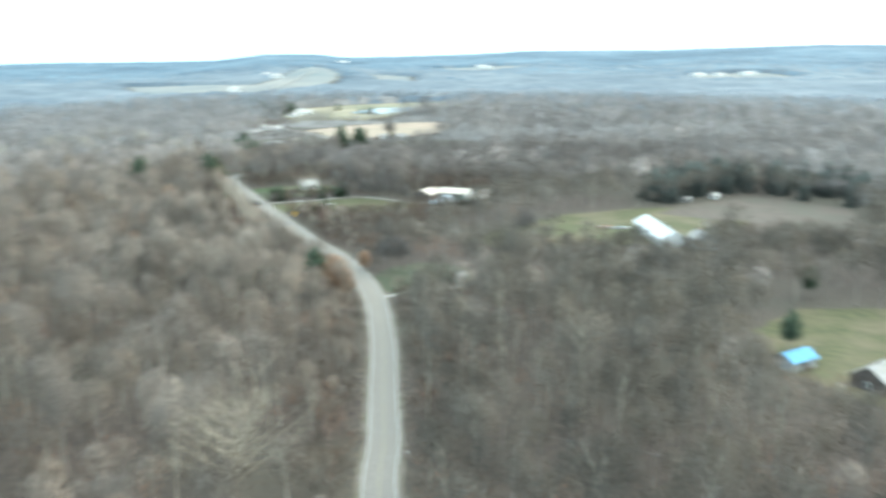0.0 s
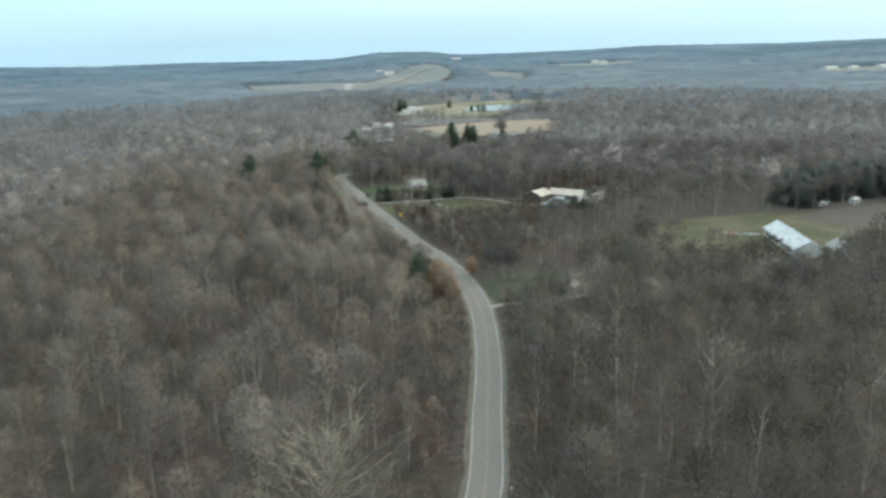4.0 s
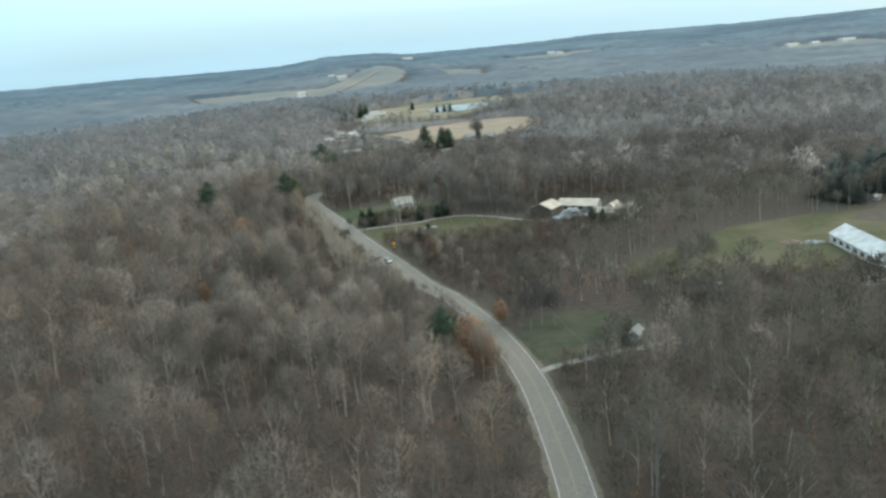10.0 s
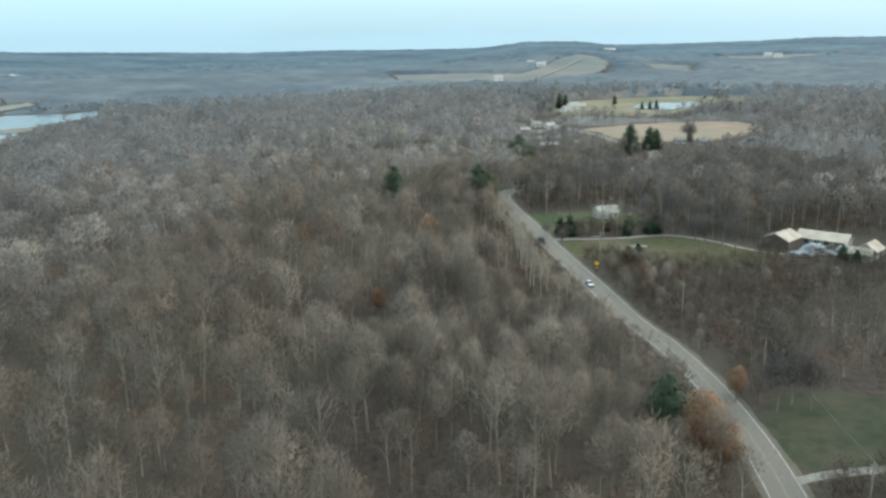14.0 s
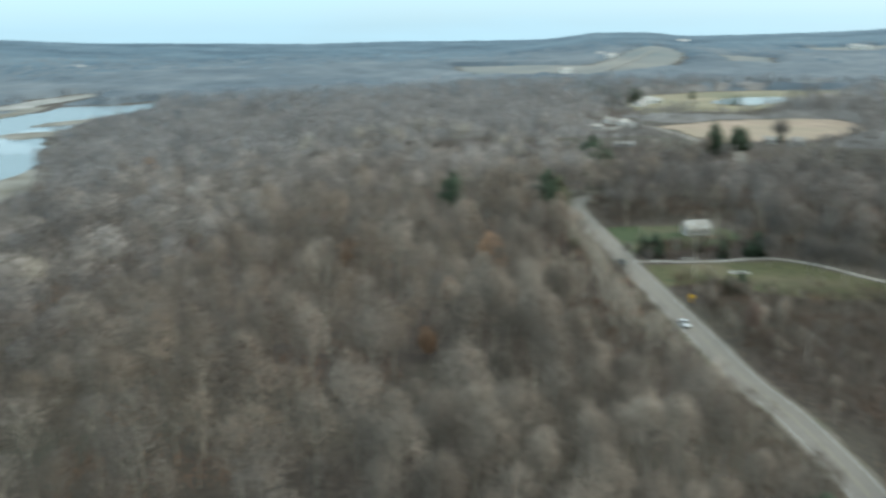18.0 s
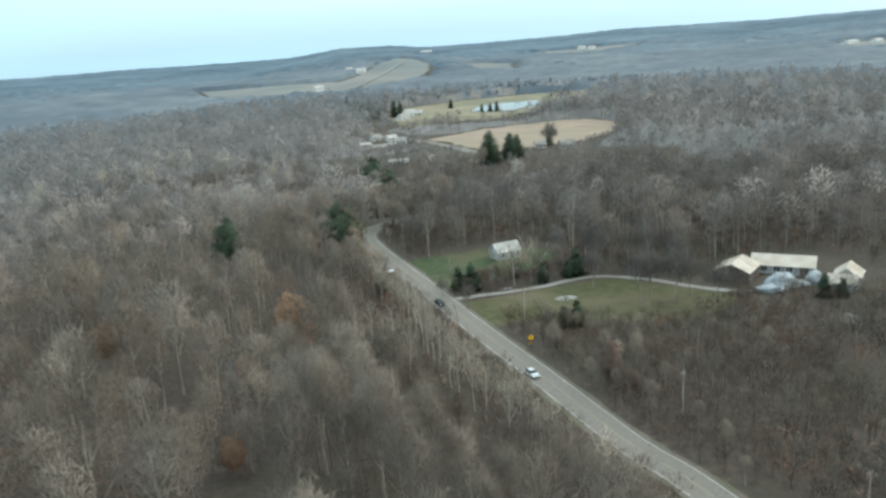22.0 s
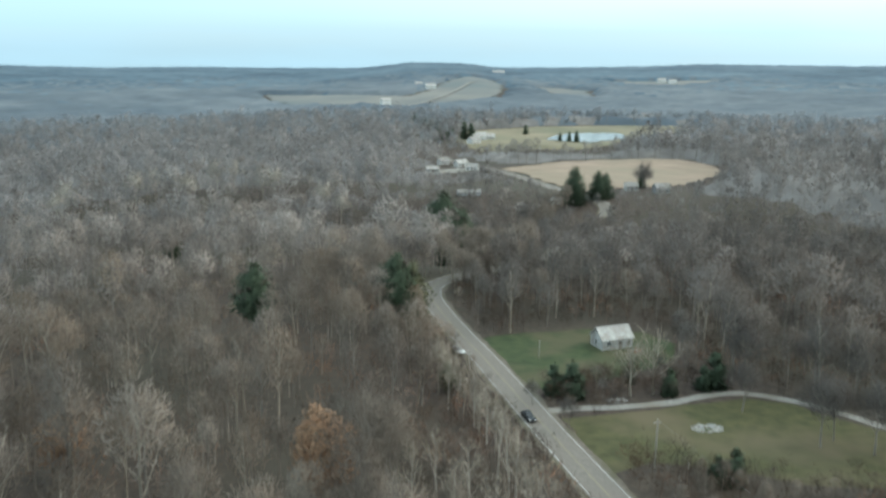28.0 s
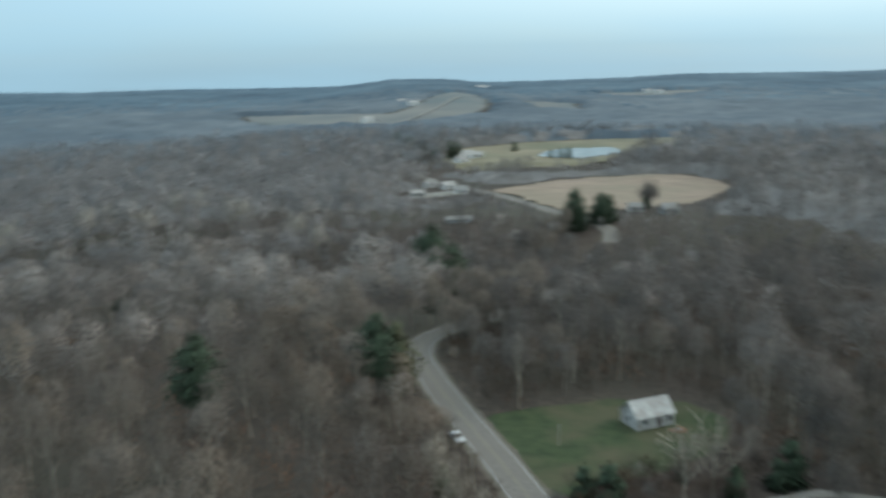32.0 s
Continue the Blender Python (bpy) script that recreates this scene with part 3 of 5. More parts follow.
# ---- trees ----
def tube(vs, fs, path, radii, sides):
    """A tapered branch; radius 0 closes it to a point."""
    base = len(vs)
    for i, (p, r) in enumerate(zip(path, radii)):
        d = (path[min(i + 1, len(path) - 1)] - path[max(i - 1, 0)]).normalized()
        u = d.cross(Vector((0.31, 0.95, 0.11))).normalized()
        w = d.cross(u)
        for k in range(sides):
            a = 2 * math.pi * k / sides
            vs.append(p + (u * math.cos(a) + w * math.sin(a)) * r)
    for i in range(len(path) - 1):
        for k in range(sides):
            a, b = base + i * sides + k, base + i * sides + (k + 1) % sides
            fs.append((a, b, b + sides))
            fs.append((a, b + sides, a + sides))


def mesh_normals(v, f):
    """Normals at the vertices of a joined mesh, by its triangles."""
    n = np.zeros((len(v), 3))
    if len(f):
        face = np.cross(v[f[:, 1]] - v[f[:, 0]], v[f[:, 2]] - v[f[:, 0]])
        for k in range(3):
            np.add.at(n, f[:, k], face)
    return n / (np.linalg.norm(n, axis=1, keepdims=True) + 1e-9)


def crown_normals(v, f, low=0.42, squash=1.0):
    """Normals that follow the rounded outline of a crown; the triangles are turned to agree with them (in place)."""
    top, wide = v[:, 2].max(), np.percentile(np.hypot(v[:, 0], v[:, 1]), 90)
    n = np.stack([v[:, 0] / wide, v[:, 1] / wide, squash * (v[:, 2] - low * top) / (top * (1 - low)) + 0.12], -1)
    n = n / (np.linalg.norm(n, axis=1, keepdims=True) + 1e-9)
    face = np.cross(v[f[:, 1]] - v[f[:, 0]], v[f[:, 2]] - v[f[:, 0]])
    wrong = (face * n[f[:, 0]]).sum(1) < 0
    f[wrong] = f[wrong][:, ::-1]
    return n


def sliver(vs, fs, p, d, length, width, r, out=None):
    """One twig: a thin pointed blade, its flat side roughly outwards where out is given."""
    side = Vector((r.uniform(-1, 1), r.uniform(-1, 1), r.uniform(-1, 1)))
    if out is not None:
        side = out.normalized() + side * 0.45
    u = d.cross(side).normalized() * width / 2
    base = len(vs)
    vs.extend((p - u, p + u, p + d * length))
    fs.append((base, base + 1, base + 2))


def bare_tree(seed, tall, spread, limbs, subs, twigs, twig_len, twig_wide, sides=5, rings=5, forks=True, stout=1.0, rise_low=0.55):
    """Wood (trunk and limbs) and crown (fine branches and twigs) of a leafless broadleaf tree, as vertices and triangles."""
    r = random.Random(seed)
    wv, wf, cv, cf = [], [], [], []
    lean = Vector((r.uniform(-0.06, 0.06), r.uniform(-0.06, 0.06), 1))
    path = [lean * (tall * 0.86 * k / (rings - 1)) + Vector((r.uniform(-0.2, 0.2), r.uniform(-0.2, 0.2), 0)) * min(k, 1) for k in range(rings)]
    tr = 0.0125 * tall * stout
    tube(wv, wf, path, [tr * (1 - 0.88 * k / (rings - 1)) for k in range(rings)], sides)
    tips = []
    for k in range(limbs):
        u = 0.34 + 0.6 * (k + r.random()) / limbs
        p = path[0].lerp(path[-1], u)
        a = k * 2.4 + r.uniform(-0.5, 0.5)
        rise = rise_low + 0.9 * u + r.uniform(-0.15, 0.25)
        d = Vector((math.cos(a), math.sin(a), rise)).normalized()
        length = spread * (1.15 - 0.55 * u) * r.uniform(0.8, 1.15)
        q = p + d * length * 0.55
        e = q + (d + Vector((r.uniform(-0.25, 0.25), r.uniform(-0.25, 0.25), 0.3))).normalized() * length * 0.55
        tube(wv, wf, [p, q, e] if forks else [p, e], [tr * 0.45 * (1.1 - u * 0.6), tr * 0.26, 0.015] if forks else [tr * 0.4, 0.02], 3)
        tips += [(p.lerp(q, 0.5), d), (q, d), (q.lerp(e, 0.5), d), (e, d)]
    tips.append((path[-1], Vector((0, 0, 1))))
    for k in range(subs):
        p, d = r.choice(tips)
        e = (d + Vector((r.uniform(-0.9, 0.9), r.uniform(-0.9, 0.9), r.uniform(-0.2, 0.7)))).normalized()
        length = r.uniform(0.10, 0.22) * tall * 0.75
        tube(cv, cf, [p, p + e * length], [0.045 * stout, 0.012 * stout], 3)
        tips.append((p + e * length * r.uniform(0.5, 1.0), e))
    for k in range(twigs):
        p, d = r.choice(tips)
        if r.random() < 0.78:
            a, u = r.uniform(0, 6.283), r.uniform(-0.3, 1.0)
            h = math.sqrt(max(0.0, 1 - u * u)) * r.uniform(0.7, 1.0) * (1 + 0.16 * math.sin(3 * a + seed) + 0.1 * math.sin(5 * u + 2 * a))
            p = Vector((math.cos(a) * h * spread * 0.74, math.sin(a) * h * spread * 0.74, tall * (0.67 + 0.27 * u)))
            d = Vector((math.cos(a) * h, math.sin(a) * h, 0.5 + 0.4 * u))
        e = (d * 0.55 + Vector((r.gauss(0, 0.5), r.gauss(0, 0.5), r.gauss(0.45, 0.4)))).normalized()
        out = Vector((p.x / spread, p.y / spread, 0.15 + (p.z - tall * 0.55) / tall))
        sliver(cv, cf, p + Vector((r.gauss(0, 0.5), r.gauss(0, 0.5), r.gauss(0, 0.5))) - e * twig_len * 0.4, e, twig_len * r.uniform(0.6, 1.3), twig_wide * r.uniform(0.7, 1.3), r, out)
    return np.array(wv), np.array(wf), np.array(cv), np.array(cf)


def clump(seed, tall, wide, blades):
    """A far tree: a loose fan of broad twig bundles."""
    r = random.Random(seed)
    vs, fs = [], []
    for k in range(blades):
        a, e = r.uniform(0, 6.28), r.random()
        p = Vector((math.cos(a) * wide * 0.25 * r.random(), math.sin(a) * wide * 0.25 * r.random(), tall * r.uniform(0.25, 0.75)))
        d = Vector((math.cos(a) * (0.3 + e), math.sin(a) * (0.3 + e), r.uniform(0.4, 1.1))).normalized()
        sliver(vs, fs, p, d, tall * r.uniform(0.22, 0.42), wide * r.uniform(0.11, 0.2), r, Vector((math.cos(a), math.sin(a), 0.7)))
    return np.array(vs), np.array(fs)


def swell(x, y, size):
    """A smooth uneven field between 0 and 1."""
    u = np.sin(x / size + 1.7 * np.sin(y / size * 0.8 + 0.5)) * np.sin(y / size * 1.1 + 1.3 * np.sin(x / size * 0.7)) + 0.6 * np.sin(x / size * 2.3 + y / size * 1.9 + 0.7)
    return np.clip(0.5 + u / 3.0, 0, 1)


def scatter(step, box, keep):
    """Jittered places on a grid in box = x0, y0, x1, y1 for which keep(x, y) holds."""
    xs, ys = np.meshgrid(np.arange(box[0], box[2], step), np.arange(box[1], box[3], step))
    xs = (xs + rng.uniform(-0.48, 0.48, xs.shape) * step).ravel()
    ys = (ys + rng.uniform(-0.48, 0.48, ys.shape) * step).ravel()
    ok = keep(xs, ys)
    return xs[ok], ys[ok]


def open_ground(x, y, margin=2.0):
    """True where no clearing, road, drive or building keeps trees away."""
    ok = np.ones(x.shape, bool)
    for poly in CLEAR:
        ok &= ~inside(poly, x, y)
    ok &= line_distance([(p.x, p.y) for p in road_line[::3]], x, y) > np.where((y > 552) & (y < 742), 3.6, 5.5 + margin)
    ok &= line_distance([(p.x, p.y) for p in drive_line[::3]], x, y) > 2.0 + margin
    ok &= line_distance([(p.x, p.y) for p in drive_b_line[::2]], x, y) > 2.0 + margin
    for bx, by, br in BUILT:
        ok &= np.hypot(x - bx, y - by) > br
    return ok & ~((y > 395) & (line_distance(LAKE, x, y, True) < 12))


BUILT = [(-86.5, 489, 3.5), (3.7, 278.5, 3.5), (-51, 503, 4), (-37, 602, 4), (36.5, 737, 6), (52, 746, 6), (-59.5, 408, 5), (-14, 141, 7), (-94, 516, 5), (8, 497, 11), (68, 440, 14), (90, 446, 18), (105, 428, 14), (142, 335, 18), (155, 318, 12)]


def seen_side(x, y):
    return (x > -(y - 20) * 1.12 - 60) & (x < (y - 20) * 0.86 + 70)


def way_distance(x, y):
    return line_distance([(0, 110), (-15, 230), (-42, 330), (-42, 440)], x, y)


TINT = []
LOW_BRUSH = [(14, 336), (2, 380), (-4, 408), (0, 424), (24, 416), (52, 417), (62, 400), (56, 360), (44, 334), (28, 318)]


FARM = [(56, 436), (66, 446), (78, 456), (100, 444), (102, 424), (88, 414), (66, 426)]
LAWN_B_WEST = [(22, 288), (26, 298), (33, 305), (44, 310), (54, 304), (56, 290), (46, 274), (38, 270), (30, 268), (27, 272)]
EDGES = [([(136, 308), (134, 354), (154, 356), (158, 306)], 0, 60, 112), (GH_FIELD, -15, 215, 78), (OLD_FIELD, 0, 30, 79), (LAWN_B_WEST, -15, 190, 78), (LAWN_1, -42, 290, 73), (LAWN_2, -38, 230, 75), (FARM, -30, 160, 76), (FIELD_1, -42, 300, 76), (FIELD_2, -42, 300, 76), (FAR_VERGE, -42, 300, 76), (LOT, -42, 300, 76), (HOUSE_YARD, 0, 0, 81), (MUD_NEAR, -20, 130, 85), (LAKE, -20, 120, 92), (MUD_INLET, -20, 120, 92)]


def edge_height(x, y):
    """The height to which the wood's edge grows beside each clearing: young growth first, full trees further in."""
    top = np.full(x.shape, 99.0)
    for poly, ox, oy, oz in EDGES:
        dx, dy = x - ox, y - oy
        d = np.hypot(dx, dy) + 1e-6
        for step in range(6, 210 if poly is LAKE else 100, 6):
            over = inside(poly, x + dx / d * step, y + dy / d * step)
            top = np.where(over, np.minimum(top, 1.2 + step * oz / (d + step)), top)
    return top


def stature(x, y):
    """How tall trees stand: lower beside the road, in the brush and in front of the fields."""
    d = line_distance([(p.x, p.y) for p in road_line[::3]], x, y)
    side = x - np.interp(y, [p[1] for p in ROAD[:24]], [p[0] for p in ROAD[:24]])
    k = np.where(y < 528, np.where(side < 0, np.where(y > 440, np.clip(0.34 + (d - 5) / 9, 0.3, 1.0), np.clip(0.2 + (d - 5) / 19, 0.2, 1.0)), np.clip(0.35 + (d - 5) / 8, 0.35, 1.0)), np.where(y > 745, np.clip(0.4 + (d - 5) / 40, 0.4, 1.0), 1.0))
    k = np.where((y > 290) & (y < 545) & (side < 0) & (d < 26), np.minimum(k, np.maximum(np.where(y > 465, 2.4, np.where(y > 430, 1.2, 0.95)) * (d - 4), 0.8) / 21), k)
    k = np.where((y > 345) & (y < 442) & (side < 0) & (d < 34), np.minimum(k, 0.16 + 0.84 * smooth(26, 34, d)), k)     # a strip of brush below the road bank
    k = np.where((y > 190) & (y < 268) & (side < 0) & (d < 26), np.maximum(k, np.clip(0.5 + (d - 5) / 14, 0.5, 1.0)), k)   # full trees lean over the inside of the bend
    k = np.where(inside(LOW_BRUSH, x, y), np.minimum(k, 0.38), k)
    k = np.where((y > 590) & (y < 760) & (x > -80) & (x < 190), np.minimum(k, 0.8), k)
    k = k * (0.66 + 0.52 * swell(x, y, 17.0))
    return np.maximum(np.minimum(k, edge_height(x, y) / 20), 0.12)


def grown(x, y, variants, low, high, blend=None):
    """Vertices, triangles and material numbers of many trees at the places x, y."""
    vs, fs, ms, ts, ns, base = [], [], [], [], [], 0
    z, tall = height(x, y), stature(x, y) * (1 - 0.5 * smooth(720, 1130, way_distance(x, y)))
    pick = rng.integers(0, len(variants), len(x))
    for k, (wv, wf, cv, cf, wood) in enumerate(variants):
        at = np.nonzero(pick == k)[0]
        if not len(at):
            continue
        cn = crown_normals(cv, cf)
        v = np.concatenate([wv, cv]) if len(wv) else cv
        vn = np.concatenate([mesh_normals(wv, wf), cn]) if len(wv) else cn
        f = np.concatenate([wf, cf + len(wv)]) if len(wv) else cf
        a, s = rng.uniform(0, 6.283, len(at)), rng.uniform(low, high, len(at)) * tall[at]
        wide = s * rng.uniform(0.85, 1.2, len(at))
        c, n = np.cos(a)[:, None], np.sin(a)[:, None]
        px = (v[None, :, 0] * c - v[None, :, 1] * n) * wide[:, None] + x[at][:, None]
        py = (v[None, :, 0] * n + v[None, :, 1] * c) * wide[:, None] + y[at][:, None]
        pz = v[None, :, 2] * s[:, None] + z[at][:, None] - 0.15
        vs.append(np.stack([px, py, pz], -1).reshape(-1, 3))
        ns.append(np.stack([vn[None, :, 0] * c - vn[None, :, 1] * n, vn[None, :, 0] * n + vn[None, :, 1] * c, np.repeat(vn[None, :, 2], len(at), 0)], -1).astype(np.float32).reshape(-1, 3))
        fs.append((f[None] + (np.arange(len(at)) * len(v))[:, None, None]).reshape(-1, 3) + base)
        mats = np.tile(np.r_[np.full(len(wf), wood), np.zeros(len(cf))], (len(at), 1))
        if blend is not None:                     # haze put into the colour: greyer, bluer crowns more often with distance
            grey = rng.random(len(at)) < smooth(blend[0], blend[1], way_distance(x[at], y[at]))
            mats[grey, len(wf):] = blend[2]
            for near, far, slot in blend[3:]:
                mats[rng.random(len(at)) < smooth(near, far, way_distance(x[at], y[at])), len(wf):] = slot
        ms.append(mats.ravel())
        ts.append(np.repeat(rng.random(len(at)), len(v)))
        base += len(at) * len(v)
    TINT[:] = [np.concatenate(ts), np.concatenate(ns)]
    return np.concatenate(vs), np.concatenate(fs), np.concatenate(ms)


def wood_mesh(name, verts, faces, mats, index):
    """The joined trees, with a random number for each tree that varies its colour."""
    ob = tri_mesh(name, verts, faces, mats, index, normals=TINT[1])
    ob.data.attributes.new("tint", "FLOAT", "POINT").data.foreach_set("value", TINT[0].astype(np.float32))
    return ob


def road_side(x, y):
    """How far east of the road a place lies."""
    return x - np.interp(y, [p[1] for p in ROAD[:24]], [p[0] for p in ROAD[:24]])


def east_stand(v, f, m, slot):
    """East of the road most trees take a darker twig colour."""
    at = v[f[:, 0]]
    dark = ((m == 0) | (m == 3)) & (road_side(at[:, 0], at[:, 1]) > 7) & (TINT[0][f[:, 0]] < 0.96)
    return np.where(dark, np.where(at[:, 1] > 432, slot + 1, slot), m)


NEAR_BOX = (-62, 262, 24, 420)
near_kinds = [bare_tree(100 + k, 18.5 + 1.2 * (k % 4), 4.9 + 0.7 * (k % 3), 12, 36, 1250, 1.3, 0.1, rise_low=1.05, stout=1.15) for k in range(6)]
mid_kinds = []
for k in range(8):
    wv, wf, cv, cf = bare_tree(200 + k, 16 + 1.7 * (k % 4), 4.9 + 0.9 * (k % 3), 5, 0, 165, 1.6, 0.42, 3, 3, False, rise_low=0.8)
    mid_kinds.append((wv, wf, cv, cf, 2 if k == 2 else 1))
far_kinds = []
for k in range(6):
    wv, wf, cv, cf = bare_tree(300 + k, 18 + 1.5 * (k % 3), 5.0, 2, 0, 68, 1.7, 0.78, 3, 2, False)
    far_kinds.append((wv, wf, cv, cf, 1))
dim_kinds = [(np.zeros((0, 3)), np.zeros((0, 3), int), *clump(400 + k, 18, 12, 26), 0) for k in range(5)]


def in_box(x, y):
    return (x > NEAR_BOX[0]) & (x < NEAR_BOX[2]) & (y > NEAR_BOX[1]) & (y < NEAR_BOX[3])


tx, ty = scatter(7.3, NEAR_BOX, lambda x, y: in_box(x, y) & open_ground(x, y, 1.2) & (stature(x, y) > 0.27))
firsts = []
for k, (wv, wf, cv, cf) in enumerate(near_kinds):
    pale = k in (1, 3, 4)
    tree = tri_mesh("bare_tree", wv, wf, [PALEBARK if pale else BARK])
    tri_mesh("crown", cv, cf, [NEARTWIG], parent=tree, normals=crown_normals(cv, cf))
    tagged(tree, "leafless broadleaf tree with pale bark in the roadside wood" if pale else "leafless grey-brown broadleaf tree in the roadside wood", "tree", "bare trees of the wood")
    firsts.append(tree)
for n, (x, y) in enumerate(zip(tx, ty)):
    s = rng.uniform(0.7, 1.16) * float(stature(np.array([x]), np.array([y]))[0])
    m = pose(x, y, float(height(x, y)) - 0.15, 0, 0, rng.uniform(0, 360)) @ Matrix.Diagonal((s, s, s * rng.uniform(0.92, 1.08), 1))
    if n < len(firsts):
        firsts[n].matrix_world = m
    else:
        copy_thing(firsts[n % len(firsts)], m).matrix_world = m
for n, (x, y, s) in enumerate(((-31, 545, 0.7), (-27, 550, 0.75), (-22, 555, 0.8), (-34, 538, 0.6), (-17, 559, 0.85), (-29, 536, 0.7), (-44, 556, 0.7), (-38, 562, 0.8), (-30, 566, 0.8), (-50, 558, 0.75), (-24, 574, 0.85), (-25, 545, 0.75), (-36, 570, 0.8), (-34.5, 549.5, 0.7), (-30.5, 553.5, 0.75), (-26.5, 557.5, 0.8), (-22, 560.5, 0.8), (-18, 553, 0.9), (-21, 548, 0.85), (-13, 560, 0.95), (-9, 566, 0.9), (-24, 552, 0.8), (-16, 566, 0.85), (-28, 547, 0.75), (-14, 550, 0.9), (-19, 562, 0.85), (-10, 556, 0.9), (-32, 541, 0.65),
                               (20, 706, 0.7), (13, 700, 0.7), (25, 716, 0.7), (28, 722, 0.7), (17, 695, 0.7), (31, 728, 0.65), (22, 712, 0.7), (16, 708, 0.7), (33, 733, 0.6), (10, 690, 0.7), (19, 718, 0.65), (24, 724, 0.6))):
    m = pose(x, y, float(height(x, y)) - 0.15, 0, 0, n * 67) @ Matrix.Diagonal((s * 1.1, s * 1.1, s, 1))
    copy_thing(firsts[n % len(firsts)], m).matrix_world = m
fine_kinds = []
for k in range(8):
    wv, wf, cv, cf = bare_tree(250 + k, 17 + 1.7 * (k % 4), 4.8 + 0.9 * (k % 3), 8, 0, 500, 1.35, 0.175, 3, 3, False, rise_low=0.95, stout=1.15)
    fine_kinds.append((wv, wf, cv, cf, 2 if k in (2, 5, 7) else 1))
tx, ty = scatter(8.3, (-260, 80, 260, 560), lambda x, y: seen_side(x, y) & ~in_box(x, y) & (way_distance(x, y) < 105) & open_ground(x, y, 1.2))
v, f, m = grown(tx, ty, fine_kinds, 0.68, 1.16)
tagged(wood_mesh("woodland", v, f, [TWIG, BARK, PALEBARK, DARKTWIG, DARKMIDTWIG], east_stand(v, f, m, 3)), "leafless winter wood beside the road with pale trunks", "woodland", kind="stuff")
tx, ty = scatter(8.4, (-420, 80, 420, 760), lambda x, y: seen_side(x, y) & ~in_box(x, y) & (way_distance(x, y) >= 105) & (way_distance(x, y) < 300) & open_ground(x, y, 1.2))
v, f, m = grown(tx, ty, mid_kinds, 0.72, 1.16, (130, 400, 3))
tagged(wood_mesh("woodland", v, f, [MIDTWIG, BARK, PALEBARK, HAZETWIG, DARKTWIG, DARKMIDTWIG], east_stand(v, f, m, 4)), "dense leafless winter woodland with grey-brown crowns", "woodland", kind="stuff")
tx, ty = scatter(8.8, (-1000, 80, 1000, 1300), lambda x, y: seen_side(x, y) & (way_distance(x, y) >= 300) & (rng.random(x.shape) > smooth(620, 960, way_distance(x, y))) & open_ground(x, y, 2))
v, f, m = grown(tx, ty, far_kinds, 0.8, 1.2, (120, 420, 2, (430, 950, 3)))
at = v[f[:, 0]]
m = np.where((m != 1) & (road_side(at[:, 0], at[:, 1]) > 7) & (TINT[0][f[:, 0]] < 0.97 - 0.97 * smooth(330, 760, way_distance(at[:, 0], at[:, 1]))), 4, m)   # the darker colour gives way to the hazed ones with distance
tagged(wood_mesh("woodland", v, f, [MIDTWIG, BARK, HAZETWIG, FARHAZETWIG, EASTTWIG], m), "leafless woodland stretching away to the hills", "woodland", kind="stuff")
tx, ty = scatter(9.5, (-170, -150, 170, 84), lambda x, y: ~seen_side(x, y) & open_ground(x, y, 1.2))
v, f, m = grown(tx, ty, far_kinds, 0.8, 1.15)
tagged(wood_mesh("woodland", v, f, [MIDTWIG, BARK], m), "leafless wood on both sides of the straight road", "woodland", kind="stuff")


def far_edge(x, y):
    """True beside the clearings on the far hills and the far shore."""
    d = np.full(x.shape, 999.0)
    for poly in (FIELD_1,):
        d = np.minimum(d, line_distance(poly, x, y, True))
    return d < 32


# Sheet added below far crowns: fills dark gaps, its blue-grey imitating haze.
cx, cy = np.arange(-3300, 3301, 14.0), np.arange(80, 3500, 14.0)
qx, qy = np.meshgrid(cx, cy)
qx, qy = qx + rng.uniform(-5, 5, qx.shape), qy + rng.uniform(-5, 5, qy.shape)
flat_x, flat_y = qx.ravel(), qy.ravel()
ok = (seen_side(flat_x, flat_y) & (way_distance(flat_x, flat_y) >= 345) & (np.hypot(flat_x + 20, flat_y - 170) < 3250) & open_ground(flat_x, flat_y, 4)).reshape(qx.shape)
cz = height(qx, qy) + np.minimum(9.2 + 5.0 * smooth(500, 850, way_distance(qx, qy)), np.minimum(0.55 * edge_height(qx, qy), 9.0 * stature(qx, qy) - 1.0)) + rng.uniform(-1.5, 1.5, qx.shape) * (1 - 0.6 * smooth(900, 1500, way_distance(qx, qy)))
edge = ok.copy()
edge[1:-1, 1:-1] = ok[1:-1, 1:-1] & ok[:-2, 1:-1] & ok[2:, 1:-1] & ok[1:-1, :-2] & ok[1:-1, 2:] & ok[:-2, :-2] & ok[:-2, 2:] & ok[2:, :-2] & ok[2:, 2:]
cz = np.where(edge, cz, height(qx, qy) - 1.0)
n_across = qx.shape[1]
corner = np.arange(qx.size).reshape(qx.shape)
whole = (ok[:-1, :-1] & ok[1:, :-1] & ok[:-1, 1:] & ok[1:, 1:]).ravel()
quads = np.stack([corner[:-1, :-1], corner[:-1, 1:], corner[1:, 1:], corner[1:, :-1]], -1).reshape(-1, 4)[whole]
canopy = tri_mesh("haze_canopy", np.stack([qx, qy, cz], -1).reshape(-1, 3), quads, [INNERTWIG, MIDHAZECANOPY, HAZECANOPY])
stand = 0.72 * rng.random(len(quads)) + 0.28 * swell(qx.ravel()[quads[:, 0]], qy.ravel()[quads[:, 0]], 170.0)   # painted haze sets in by distance, mixed per quad and in broad patches
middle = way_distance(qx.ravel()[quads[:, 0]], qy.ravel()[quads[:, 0]])
